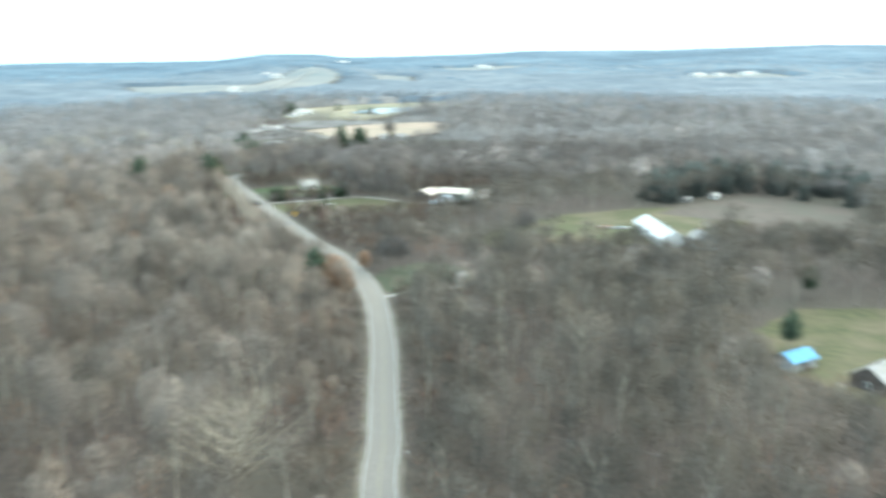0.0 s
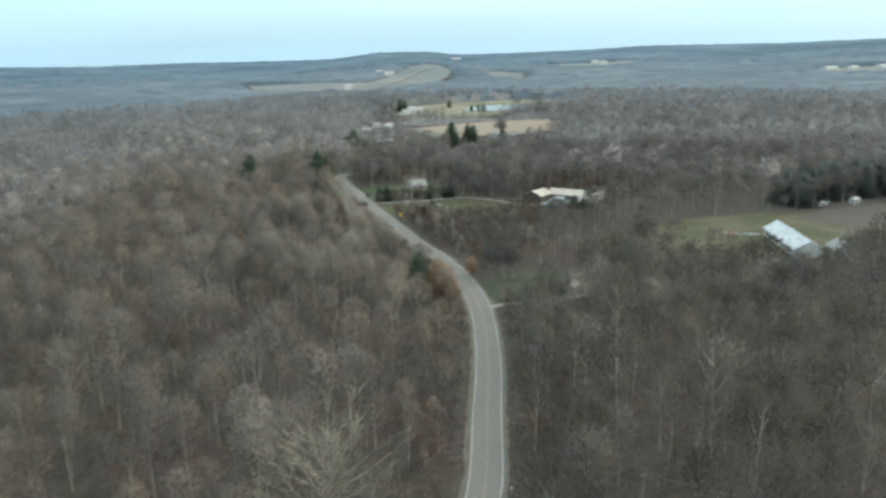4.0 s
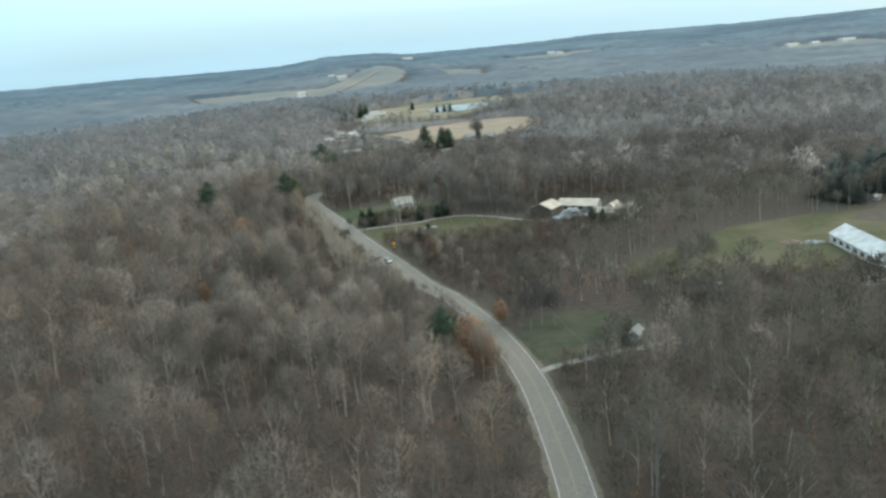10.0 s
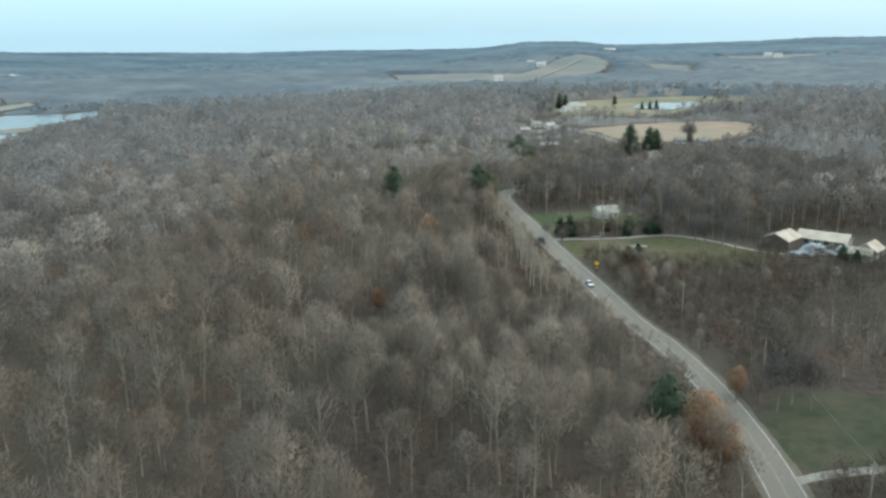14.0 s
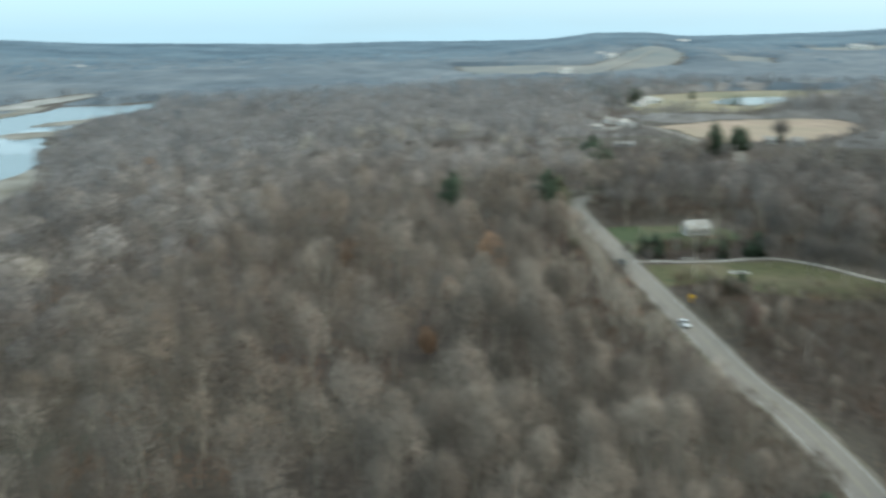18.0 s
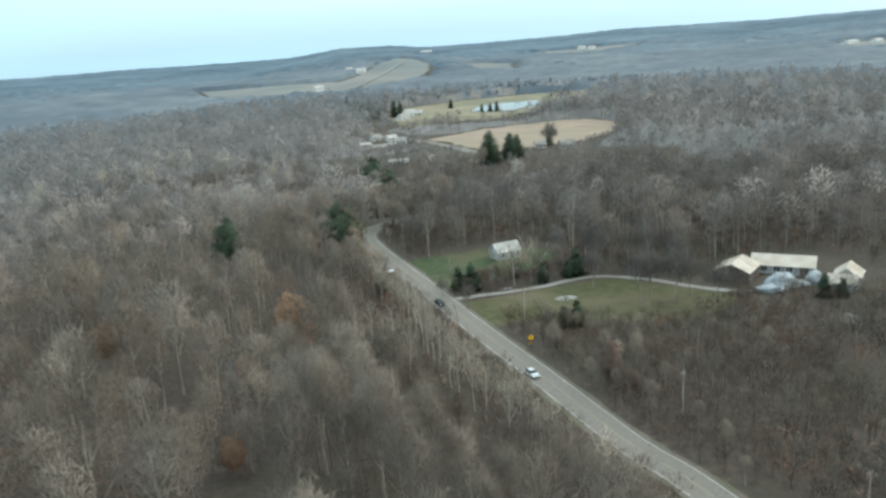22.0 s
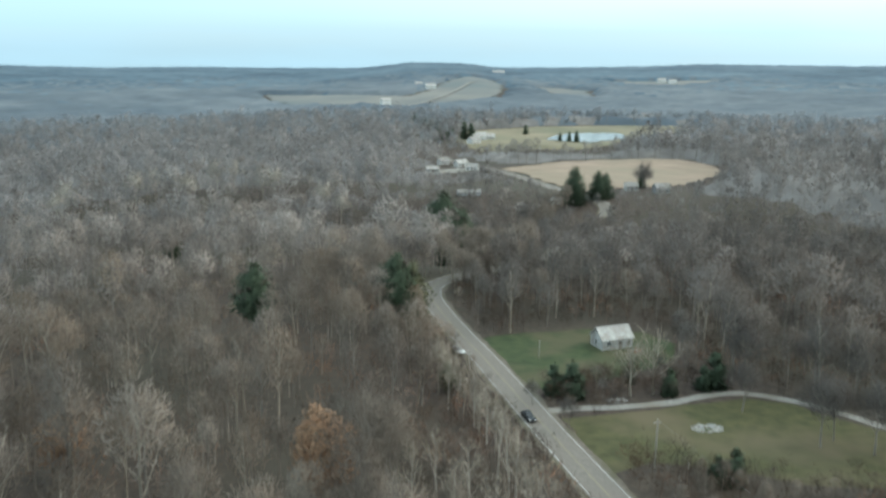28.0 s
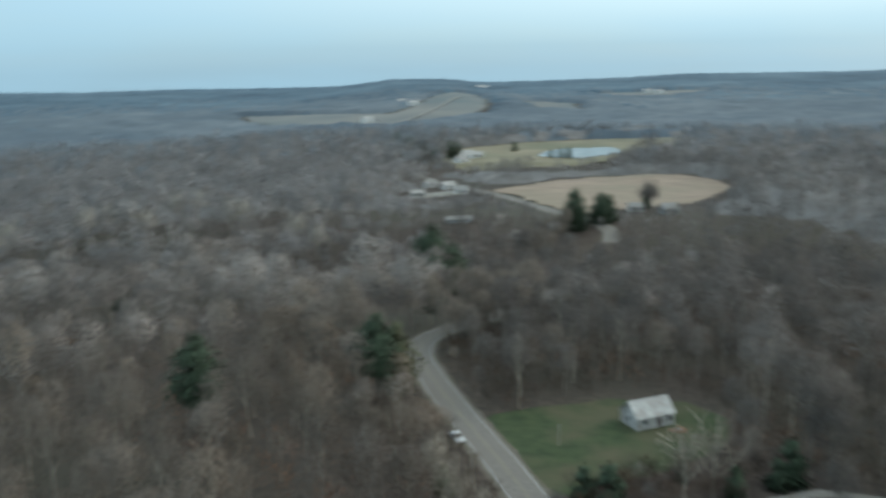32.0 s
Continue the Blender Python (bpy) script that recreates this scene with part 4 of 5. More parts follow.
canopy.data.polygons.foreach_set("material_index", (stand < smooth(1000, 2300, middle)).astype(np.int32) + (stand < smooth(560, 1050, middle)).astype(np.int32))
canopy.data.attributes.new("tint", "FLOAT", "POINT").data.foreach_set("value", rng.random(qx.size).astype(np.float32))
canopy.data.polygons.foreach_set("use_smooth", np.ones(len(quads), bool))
tagged(canopy, "unbroken crowns of distant winter woods, grey-blue in imitation of haze", "woodland", kind="stuff")
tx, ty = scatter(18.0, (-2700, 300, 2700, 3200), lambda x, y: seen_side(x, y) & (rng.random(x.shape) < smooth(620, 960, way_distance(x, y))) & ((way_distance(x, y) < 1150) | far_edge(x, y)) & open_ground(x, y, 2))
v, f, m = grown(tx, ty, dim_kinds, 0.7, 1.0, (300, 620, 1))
tagged(wood_mesh("far_woodland", v, f, [HAZETWIG, FARHAZETWIG], m), "distant leafless woods on rolling hills, their grey imitating haze", "woodland", kind="stuff")


# ---- other trees ----
def conifer(seed, tall, wide, bare=0.12, tiers=15, arms=9, dome=False):
    """Trunk and drooping needle-clad boughs of a conifer, with gaps between the boughs."""
    r = random.Random(seed)
    wv, wf, cv, cf = [], [], [], []
    tube(wv, wf, [Vector((0, 0, 0)), Vector((0.1, 0, tall * 0.5)), Vector((0, 0.1, tall))], [0.02 * tall, 0.011 * tall, 0.02], 5)
    for t in range(tiers):
        u = t / (tiers - 1)
        z = tall * (bare + (0.97 - bare) * u)
        reach = wide / 2 * (math.sin(math.pi * (0.18 + 0.8 * u)) if dome else (1 - u) ** 0.55) * r.uniform(0.75, 1.15) + 0.25
        for k in range(max(4, int(arms * (1 - 0.5 * u)))):
            a = 6.283 * (k + r.random()) / arms + t
            d = Vector((math.cos(a), math.sin(a), r.uniform(-0.25, 0.15)))
            length = reach * r.uniform(0.7, 1.15)
            p = Vector((0, 0, z + r.uniform(-0.3, 0.3)))
            for j in range(24):
                q = p + d * length * (0.1 + 0.036 * j) + Vector((r.gauss(0, 0.055), r.gauss(0, 0.055), r.gauss(0, 0.045))) * wide
                e = (d * 0.6 + Vector((r.uniform(-0.8, 0.8), r.uniform(-0.8, 0.8), r.uniform(-0.5, 0.7)))).normalized()
                sliver(cv, cf, q, e, 0.08 * length + 0.3, 0.05 * length + 0.3, r, Vector((d.x, d.y, 0.6)))
    return np.array(wv), np.array(wf), np.array(cv), np.array(cf)


def leafy_tree(seed, tall, spread, leaves):
    """A small tree that keeps its dead leaves."""
    wv, wf, cv, cf = bare_tree(seed, tall, spread, 10, 20, 60, 1.4, 0.07)
    r = random.Random(seed)
    lv, lf = [], []
    for k in range(leaves):
        a, u = r.uniform(0, 6.283), r.uniform(-1, 1)
        h = math.sqrt(1 - u * u) * r.uniform(0.45, 1.0)
        lump = 1 + 0.18 * math.sin(3 * a + seed) + 0.12 * math.sin(7 * u + a)
        p = Vector((math.cos(a) * h * spread * 0.62 * lump, math.sin(a) * h * spread * 0.62 * lump, tall * (0.6 + 0.38 * u * lump)))
        e = Vector((r.uniform(-1, 1), r.uniform(-1, 1), r.uniform(-1, 1))).normalized()
        sliver(lv, lf, p, e, r.uniform(0.4, 0.7), r.uniform(0.28, 0.46), r, Vector((p.x, p.y, p.z - tall * 0.5)))
    return wv, wf, cv, cf, np.array(lv), np.array(lf)


def limbed(seed, x, y, tall, spread, limbs, subs, twigs, twig_len, twig_wide, bark, twig, name, label, category, rise_low=0.55, stout=1.9):
    """A great tree whose limbs are parts of their own."""
    wv, wf, cv, cf = bare_tree(seed, tall, spread, limbs, subs, twigs, twig_len, twig_wide, stout=stout, rise_low=rise_low)
    cut_v, cut_f = 5 * 5, 4 * 5 * 2
    tree = tri_mesh(name, wv[:cut_v], wf[:cut_f], [bark])
    for k in range(limbs):
        tri_mesh("limb", wv[cut_v + 9 * k:cut_v + 9 * k + 9], wf[cut_f + 12 * k:cut_f + 12 * k + 12] - cut_v - 9 * k, [bark], parent=tree)
    tri_mesh("crown", cv, cf, [twig], parent=tree)
    tree.matrix_world = pose(x, y, float(height(x, y)) - 0.1)
    return tagged(tree, label, category)


def plant(kind, x, y, mats, name, label, category, group="", turn=0.0, scale=1.0, lift=-0.1, low=0.42):
    wv, wf, cv, cf = kind[:4]
    tree = tri_mesh(name, wv, wf, [mats[0]])
    tri_mesh("crown", cv, cf, [mats[1]], parent=tree, normals=crown_normals(cv, cf, low))
    if len(kind) > 4:
        tri_mesh("leaves", kind[4], kind[5], [mats[2]], parent=tree, normals=crown_normals(kind[4], kind[5]))
    tree.matrix_world = pose(x, y, float(height(x, y)) + lift, 0, 0, turn) @ Matrix.Diagonal((scale, scale, scale, 1))
    return tagged(tree, label, category, group)


pine_a, pine_b, cedar, pine_c = conifer(1, 22, 12, 0.36, 18, 17, True), conifer(2, 21, 14, 0.04, 24, 16), conifer(3, 5, 3.6, 0.02, 12, 12), conifer(4, 23, 20, 0.02, 28, 22)
first = {}


def again(key, kind, x, y, *rest, **more):
    """A tree of a kind that was built before shares its meshes."""
    if key not in first:
        first[key] = plant(kind, x, y, *rest, **more)
        return first[key]
    s = more.get("scale", 1.0)
    m = pose(x, y, float(height(x, y)) - 0.1, 0, 0, more.get("turn", 0.0)) @ Matrix.Diagonal((s, s, s, 1))
    tree = copy_thing(first[key], m)
    tree.matrix_world = m
    return tagged(tree, rest[2], group=rest[4] if len(rest) > 4 else "")


for x, y, s, label in ((-86.5, 489, 0.98, "broad dark green pine standing above the bare wood"), (3.7, 278.5, 0.7, "dark green pine beside the road bend"), (-51, 503, 0.95, "dull green pine beside the road crest"), 
                       (-37, 602, 1.4, "tall dark pine in the dip of the wood"), (159, 240, 0.5, "dark pine at the yard's edge"), (126, 196, 0.55, "bushy dark pine in the yard"), (-140, 600, 0.6, "dark pine deep in the wood")):
    again("pine", pine_a, x, y, (BARK, NEEDLES), "pine_tree", label, "pine tree", turn=x * 7, scale=s)
for x, y, s, label in ((-46.5, 506, 0.82, "olive green pine beside the road crest"), (-38, 457.5, 0.34, "low olive pine on the road bank"), (-83, 130, 0.5, "olive green pine deep in the wood")):
    again("olive_pine", conifer(6, 22, 13, 0.1, 20, 15, True), x, y, (BARK, OLIVENEEDLES), "pine_tree", label, "pine tree", turn=x * 3, scale=s)
row = random.Random(77)
for k in range(42):                               # a dark belt of pines closes the brown field
    px, py = [(180, 408), (198, 416), (216, 421), (236, 424), (252, 412), (264, 397), (276, 380)][k % 7]
    again("belt_pine", pine_b, px + row.uniform(-10, 10) + 3 * (k // 7), py + row.uniform(-3, 3) + 6 * (k // 7), (BARK, HAZYNEEDLES), "pine_tree", "dark pine in the belt behind the brown field", "pine tree", "belt of pines", turn=row.uniform(0, 360), scale=row.uniform(0.55, 0.9))
for x, y, s, label in ((84, 782, 0.5, "dark spruce near far houses"), (-10, 1066, 0.8, "dark spruce beside a far house"), (-4, 1060, 0.75, "dark spruce beside a far house"),
                       (84, 1052, 0.45, "small spruce beside the farm pond"), (90, 1048, 0.5, "small spruce beside the farm pond"), (76, 1054, 0.4, "small spruce beside the farm pond"), (52, 1118, 0.5, "lone bushy tree in the pasture")):
    again("spruce", pine_b, x, y, (BARK, NEEDLES), "spruce_tree", label, "spruce tree", turn=x * 5, scale=s)
for x, y, s, label in ((-30, 604, 1.05, "dark spruce beside a taller one"), (-58, 1193, 0.62, "dark spruce in the row above the far road"), (-52, 1165, 0.6, "dark spruce in the row above the far road"), (-46, 1135, 0.62, "dark spruce in the row above the far road"), (-40, 1109, 0.66, "dark spruce in the row above the far road"), (-34, 1086, 0.62, "dark spruce in the row above the far road"), (-28, 1068, 0.6, "dark spruce in the row above the far road"), (-22, 1054, 0.55, "dark spruce in the row above the far road"), (36.5, 737, 0.84, "tall dark spruce beside the far road"),
                       (50.5, 744, 0.66, "dark spruce in front of the stubble field"), (55.5, 748, 0.58, "smaller spruce in front of the stubble field")):
    again("broad_spruce", pine_c, x, y, (BARK, NEEDLES), "spruce_tree", label, "spruce tree", turn=x * 5, scale=s)
for x, y, s, label in ((-14.5, 456, 1.35, "dark cedar bush on the lawn's edge"), (-10.8, 453.6, 1.6, "broad dark cedar bush on the lawn's edge"), (11, 456, 1.15, "dark cedar beside the driveway"), (22.5, 460.5, 1.6, "broad dark cedar beside the driveway"), (19.5, 459, 1.1, "dark cedar beside the driveway"),
                       (8, 415, 1.1, "broad dark cedar in the roadside brush"), (11.5, 416, 1.25, "broad dark cedar in the roadside brush"), (53, 287, 0.9, "dark cedar beside a small shed"), (49.6, 278.6, 0.75, "dark cedar in front of a small shed"), (4, 463, 0.8, "low dark cedar under pale limbs"), (80, 420, 1.2, "dark cedar in front of the farm buildings"), (84, 418, 1.0, "dark cedar in front of the farm buildings")):
    again("cedar", cedar, x, y, (BARK, NEEDLES), "cedar_bush", label, "cedar", turn=x * 9, scale=s)
oak = leafy_tree(11, 13, 7.0, 2800)
for x, y, s, label in ((-59.5, 408, 1.3, "oak that keeps its russet leaves"), (10.3, 275.5, 1.0, "russet-leaved oak beside the road bend"), (13, 270.5, 0.75, "small russet oak beside the road bend"),
                       (22.0, 303.5, 0.55, "small russet oak across the road"), (-70, 395, 0.6, "russet oak under bare trees"), (-293, 624, 1.25, "russet oak near the lake"), (-67, 354, 0.6, "small russet oak under bare trees"), (-105, 417, 1.0, "russet-leaved oak in the bare wood")):
    again("oak", oak, x, y, (BARK, TWIG, RUSSET), "russet_oak", label, "oak tree", turn=x * 11, scale=s)
young_oak = leafy_tree(12, 12, 4.2, 1500)
for x, y, s, label in ((9.1, 377, 0.85, "rust-brown young oak in the brush"), (12.5, 371, 0.45, "rust-brown oak sapling in the brush"), (2, 398, 0.4, "rust-brown oak sapling beside the road")):
    again("young_oak", young_oak, x, y, (BARK, TWIG, RUSTBRUSH), "russet_oak", label, "oak tree", turn=x * 11, scale=s)
limbed(21, 2.2, 455, 12.5, 6.6, 9, 70, 170, 1.4, 0.09, PALEBARK, PALETWIG, "pale_sycamore", "bare white-limbed sycamore beside the lawn", "sycamore tree", 0.75)
limbed(28, 7.6, 456.5, 13.0, 7.0, 9, 80, 190, 1.4, 0.09, PALEBARK, PALETWIG, "pale_sycamore", "second bare white-limbed sycamore beside the lawn", "sycamore tree", 0.75)
limbed(22, -14, 141, 20, 15, 26, 460, 900, 1.6, 0.10, TANBARK, TANBARK, "spreading_oak", "great spreading bare oak with pale limbs", "oak tree", 0.0)
for k, (x, y, tall) in enumerate(((-31, 431, 13), (-33, 439, 13), (-30, 417.5, 14.5), (-27.9, 405, 15), (-26, 391.5, 15), (-23.4, 378, 14.5), (-21, 371, 14), (-28.6, 411, 14), (-24.6, 384, 13.5),
                                  (-19.5, 365, 14), (-16.5, 357, 13), (-27, 398, 13.5), (-35.5, 402, 15), (-38, 395, 16), (-33, 391, 15), (-41, 407, 15.5), (-37, 383, 15), (-45, 399, 16), (-38, 448, 12))):
    limbed(60 + k, x, y, tall, 3.2, 8, 46, 170, 1.3, 0.07, WHITEBARK, PALETWIG, "pale_tree", "slender bare tree with a white trunk on the road bank", "tree", 1.2, 1.0)
limbed(26, -104, 381, 19, 8, 10, 50, 160, 2.0, 0.08, PALEBARK, PALETWIG, "pale_tree", "tall bare tree with pale forked limbs in the wood", "tree")
limbed(27, -75, 196, 19, 7, 10, 50, 200, 2.0, 0.08, PALEBARK, PALETWIG, "pale_tree", "tall bare tree with pale forked limbs in the wood", "tree")
yard_tree = bare_tree(23, 11, 4.8, 11, 50, 1300, 1.2, 0.085, rise_low=0.9, stout=1.2)
for x, y, s in ((80, 764, 1.5), (82, 767, 1.3), (29, 460, 1.35), (24, 447, 1.0), (33, 430, 1.3), (37, 433, 1.15), (42, 427, 1.3), (47, 431, 1.1), (44, 458, 1.3), (50, 452, 1.2), (29, 297, 1.1), (33, 301, 1.2), (36, 298, 1.0), (52, 424, 1.0), (90, 327, 1.3), (86, 331, 1.0), (-14, 438, 0.6), (-20, 450, 0.5)):
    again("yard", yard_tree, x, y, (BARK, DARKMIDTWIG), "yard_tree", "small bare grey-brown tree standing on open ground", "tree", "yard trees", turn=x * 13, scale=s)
for x, y, s in ((-230, 709, 1.5), (-199, 734, 1.6), (-191, 742, 1.5), (-179, 736, 1.6), (-170, 730, 1.5), (-161, 758, 1.6), (-153, 766, 1.5), (-131, 735, 1.6), (-124, 732, 1.7), (-96, 716, 1.6), (-87, 709, 1.4), (-67, 535, 1.3), (-95, 606, 1.5),
                (-189, 376, 1.5), (-206, 381, 1.6), (-214, 372, 1.5), (-232, 726, 1.5)):
    again("creek_tree", yard_tree, x, y, (WHITEBARK, WHITEBARK), "pale_tree", "bare tree with a pale whitish crown in the wood", "tree", "pale trees along the creek", turn=x * 13, scale=s)
sapling = bare_tree(24, 12, 3.0, 7, 22, 260, 1.2, 0.065)
for k in range(46):
    y = 318 + k * 3.6 + rng.uniform(-2, 2)
    x = float(np.interp(y, [p[1] for p in ROAD[3:25]], [p[0] for p in ROAD[3:25]])) - (off := rng.uniform(7.5, 17))
    again("sapling", sapling, x, y, (PALEBARK, PALETWIG), "pale_sapling", "slender pale-barked sapling on the road bank", "sapling", "pale saplings on the bank", turn=k * 50, scale=min(1.05, (off - 3.5) * rng.uniform(0.7, 1.0) / 12))
for k in range(22):
    y = 434 + k * 5.2 + rng.uniform(-2, 2)
    x = float(np.interp(y, [p[1] for p in ROAD[3:25]], [p[0] for p in ROAD[3:25]])) - (off := rng.uniform(7.0, 14.0))
    again("sapling", sapling, x, y, (PALEBARK, PALETWIG), "pale_sapling", "slender pale-barked sapling on the road bank", "sapling", "pale saplings on the bank", turn=k * 71, scale=min(0.95, (off - 3.5) * rng.uniform(0.7, 1.0) / 12))


# ---- buildings ----
def box(bm, size, at=(0, 0, 0), turn=0.0, bevel=0.0):
    """A block with its base centre at the place."""
    made = bmesh.ops.create_cube(bm, size=1.0, matrix=Matrix.Translation((at[0], at[1], at[2] + size[2] / 2)) @ Matrix.Rotation(radians(turn), 4, "Z") @ Matrix.Diagonal((*size, 1)))
    if bevel:
        edges = list({e for v in made["verts"] for e in v.link_edges})
        bmesh.ops.bevel(bm, geom=edges, offset=bevel, segments=1, affect="EDGES")
    return bm


def house(name, x, y, turn, length, width, eave, ridge, wall, roof, label, category, openings=(), chimney=False, over=0.4, group="", open_side=False):
    """A gabled building: hollow-looking walls, two roof slopes with thickness, doors and windows set into frames.
    openings: (kind, side, along, sill, w, h) with side "s", "n", "e" or "w" of the unturned building."""
    base = new(name)
    base.matrix_world = pose(x, y, float(height(x, y)) - 0.05, 0, 0, turn)
    bm = bmesh.new()
    for sx in (-1, 1):
        vs = [bm.verts.new((sx * length / 2, v[0], v[1])) for v in ((-width / 2, 0), (width / 2, 0), (width / 2, eave), (0, ridge), (-width / 2, eave))]
        bm.faces.new(vs if sx > 0 else vs[::-1])
        if sx < 0:
            left = vs
    for k in range(5):
        if open_side and k == 4:
            continue
        a, b = k, (k + 1) % 5
        bm.faces.new((left[a], left[b], vs[b], vs[a]))
    bmesh.ops.recalc_face_normals(bm, faces=bm.faces[:])
    part("wall", bm, wall, base)
    slope = math.atan2(ridge - eave, width / 2)
    run = math.hypot(ridge - eave, width / 2) + over
    for side in (-1, 1):
        bm = bmesh.new()
        bmesh.ops.create_cube(bm, size=1.0, matrix=Matrix.Translation((0, 0, ridge + 0.1)) @ Matrix.Rotation(-side * slope, 4, "X") @ Matrix.Translation((0, side * run / 2, 0)) @ Matrix.Diagonal((length + 2 * over, run, 0.14, 1)))
        sheet = part("roof_slope", bm, roof, base)
        if ridge < 20 and y < 900:
            for k in range(int(length / 1.2)):
                seam = bmesh.new()
                at = -length / 2 + (k + 0.5) * length / int(length / 1.2)
                bmesh.ops.create_cube(seam, size=1.0, matrix=Matrix.Translation((0, 0, ridge + 0.1)) @ Matrix.Rotation(-side * slope, 4, "X") @ Matrix.Translation((at, side * run / 2, 0.09)) @ Matrix.Diagonal((0.06, run, 0.05, 1)))
                part("roof_seam", seam, roof, sheet)
    bm = box(bmesh.new(), (length + 2 * over, 0.3, 0.08), (0, 0, ridge + 0.14))
    part("ridge_cap", bm, roof, base)
    for kind, side, along, sill, w, h in openings:
        flat = side in "sn"
        out = (width if flat else length) / 2
        sign = -1 if side in "sw" else 1
        at = (along, sign * (out + 0.02), sill) if flat else (sign * (out + 0.02), along, sill)
        size = (w, 0.1, h) if flat else (0.1, w, h)
        if kind == "door":
            part("door", box(bmesh.new(), size, at), DARKWALL, base)
        else:
            bm = bmesh.new()
            for dx, dz, ww, hh in ((-w / 2, 0, 0.12, h), (w / 2, 0, 0.12, h), (0, -0.06, w + 0.12, 0.12), (0, h - 0.06, w + 0.12, 0.12), (0, 0, 0.06, h)):
                box(bm, (ww, 0.14, hh) if flat else (0.14, ww, hh), (at[0] + (dx if flat else 0), at[1] + (0 if flat else dx), sill + dz))
            frame_ob = part("window", bm, WHITEWALL, base)
            part("pane", box(bmesh.new(), (w, 0.08, h) if flat else (0.08, w, h), at), GLASS, frame_ob)
    if chimney:
        part("chimney", box(bmesh.new(), (0.7, 0.7, 1.8), (length * 0.2, 0.3, ridge - 0.8), bevel=0.04), BRICKRED, base)
    return tagged(base, label, category, group)


house("weathered_house", 5, 489, 20, 8.8, 6.0, 2.7, 5.2, WORNWALL, WEATHERED, "weathered white house with a dull tin roof on the lawn", "house",
      (("door", "s", 0.8, 0, 1.0, 2.1), ("window", "s", -2.6, 1.0, 1.1, 1.3), ("window", "s", 3.2, 1.0, 1.1, 1.3), ("window", "w", 0, 1.0, 1.0, 1.3), ("window", "w", 0, 3.9, 0.8, 0.9)))
# Dark boards stand in for the shade inside the open barn.
house("pole_barn", 66, 443, 50, 11, 10, 3.4, 5.6, DARKWALL, TANROOF, "pole barn with a pale tin roof, its open sides filled shade-dark", "barn", (("door", "s", -3, 0, 4, 3.0), ("door", "w", 0, 0, 4.5, 3.2)))
house("long_barn", 81.8, 446.2, -32, 17.5, 9, 2.6, 4.8, GREYWALL, TANROOF, "long low farm building with a pale metal roof", "barn", (("window", "s", -5, 0.8, 2.0, 1.8), ("window", "s", -1.5, 0.8, 2.0, 1.8), ("window", "s", 2, 0.8, 2.0, 1.8), ("door", "s", 6, 0, 2.4, 2.4)))
house("farm_garage", 92, 429, 52, 8, 7, 3.0, 5.4, GREYWALL, TANROOF, "small farm garage with a pale metal roof", "garage", (("door", "s", 0, 0, 3, 2.4),))
house("farm_shed", 87.5, 424, -33, 7, 5, 2.6, 4.4, GREYWALL, TANROOF, "low shed beside the farm garage", "shed", (("door", "s", 0, 0, 1.4, 2.0),))
house("greenhouse", 148.5, 333, 84, 38, 10.5, 3.2, 6.0, WHITEWALL, METALROOF, "long white-roofed greenhouse beside the meadow", "greenhouse", tuple(("window", "n", -15 + 5 * k, 0.9, 2.6, 1.6) for k in range(7)) + (("door", "e", 0, 0, 3, 2.6),))
house("grey_house", 157, 311, 84, 9, 8, 4.6, 7.0, GREYWALL, GREYROOF, "grey house at the greenhouse's end", "house", (("window", "n", -2, 1, 1.2, 1.4), ("window", "n", 2, 1, 1.2, 1.4), ("door", "w", 0, 0, 1.1, 2.1)), True)
house("blue_roofed_shed", 122, 187, 20, 9, 6, 2.6, 4.4, GREYWALL, BLUETARP, "shed under a bright blue sheet roof", "shed", (("door", "s", 0, 0, 2, 2.1),))
house("brown_house", 136, 172, 25, 14, 9, 3.2, 6.0, DARKWALL, GREYROOF, "dark house among yard trees", "house", (("window", "w", 0, 1, 1.2, 1.3), ("window", "s", -3, 1, 1.2, 1.3), ("door", "s", 1, 0, 1, 2.1)), True)
house("garden_shed", 53.5, 282, 60, 5.5, 2.6, 2.0, 2.9, GREYWALL, GREYROOF, "small grey shed beside the gravel driveway", "shed", (("door", "s", 0, 0, 1, 1.8),))
house("pump_house", 89, 314, 20, 1.5, 1.4, 1.9, 2.5, WHITEWALL, METALROOF, "tiny white hut on the grass", "shed", (("door", "s", 0, 0, 0.9, 1.9),))
far_openings = (("window", "s", -2.4, 1, 1.2, 1.3), ("door", "s", 0, 0, 1, 2.1), ("window", "s", 2.4, 1, 1.2, 1.3))
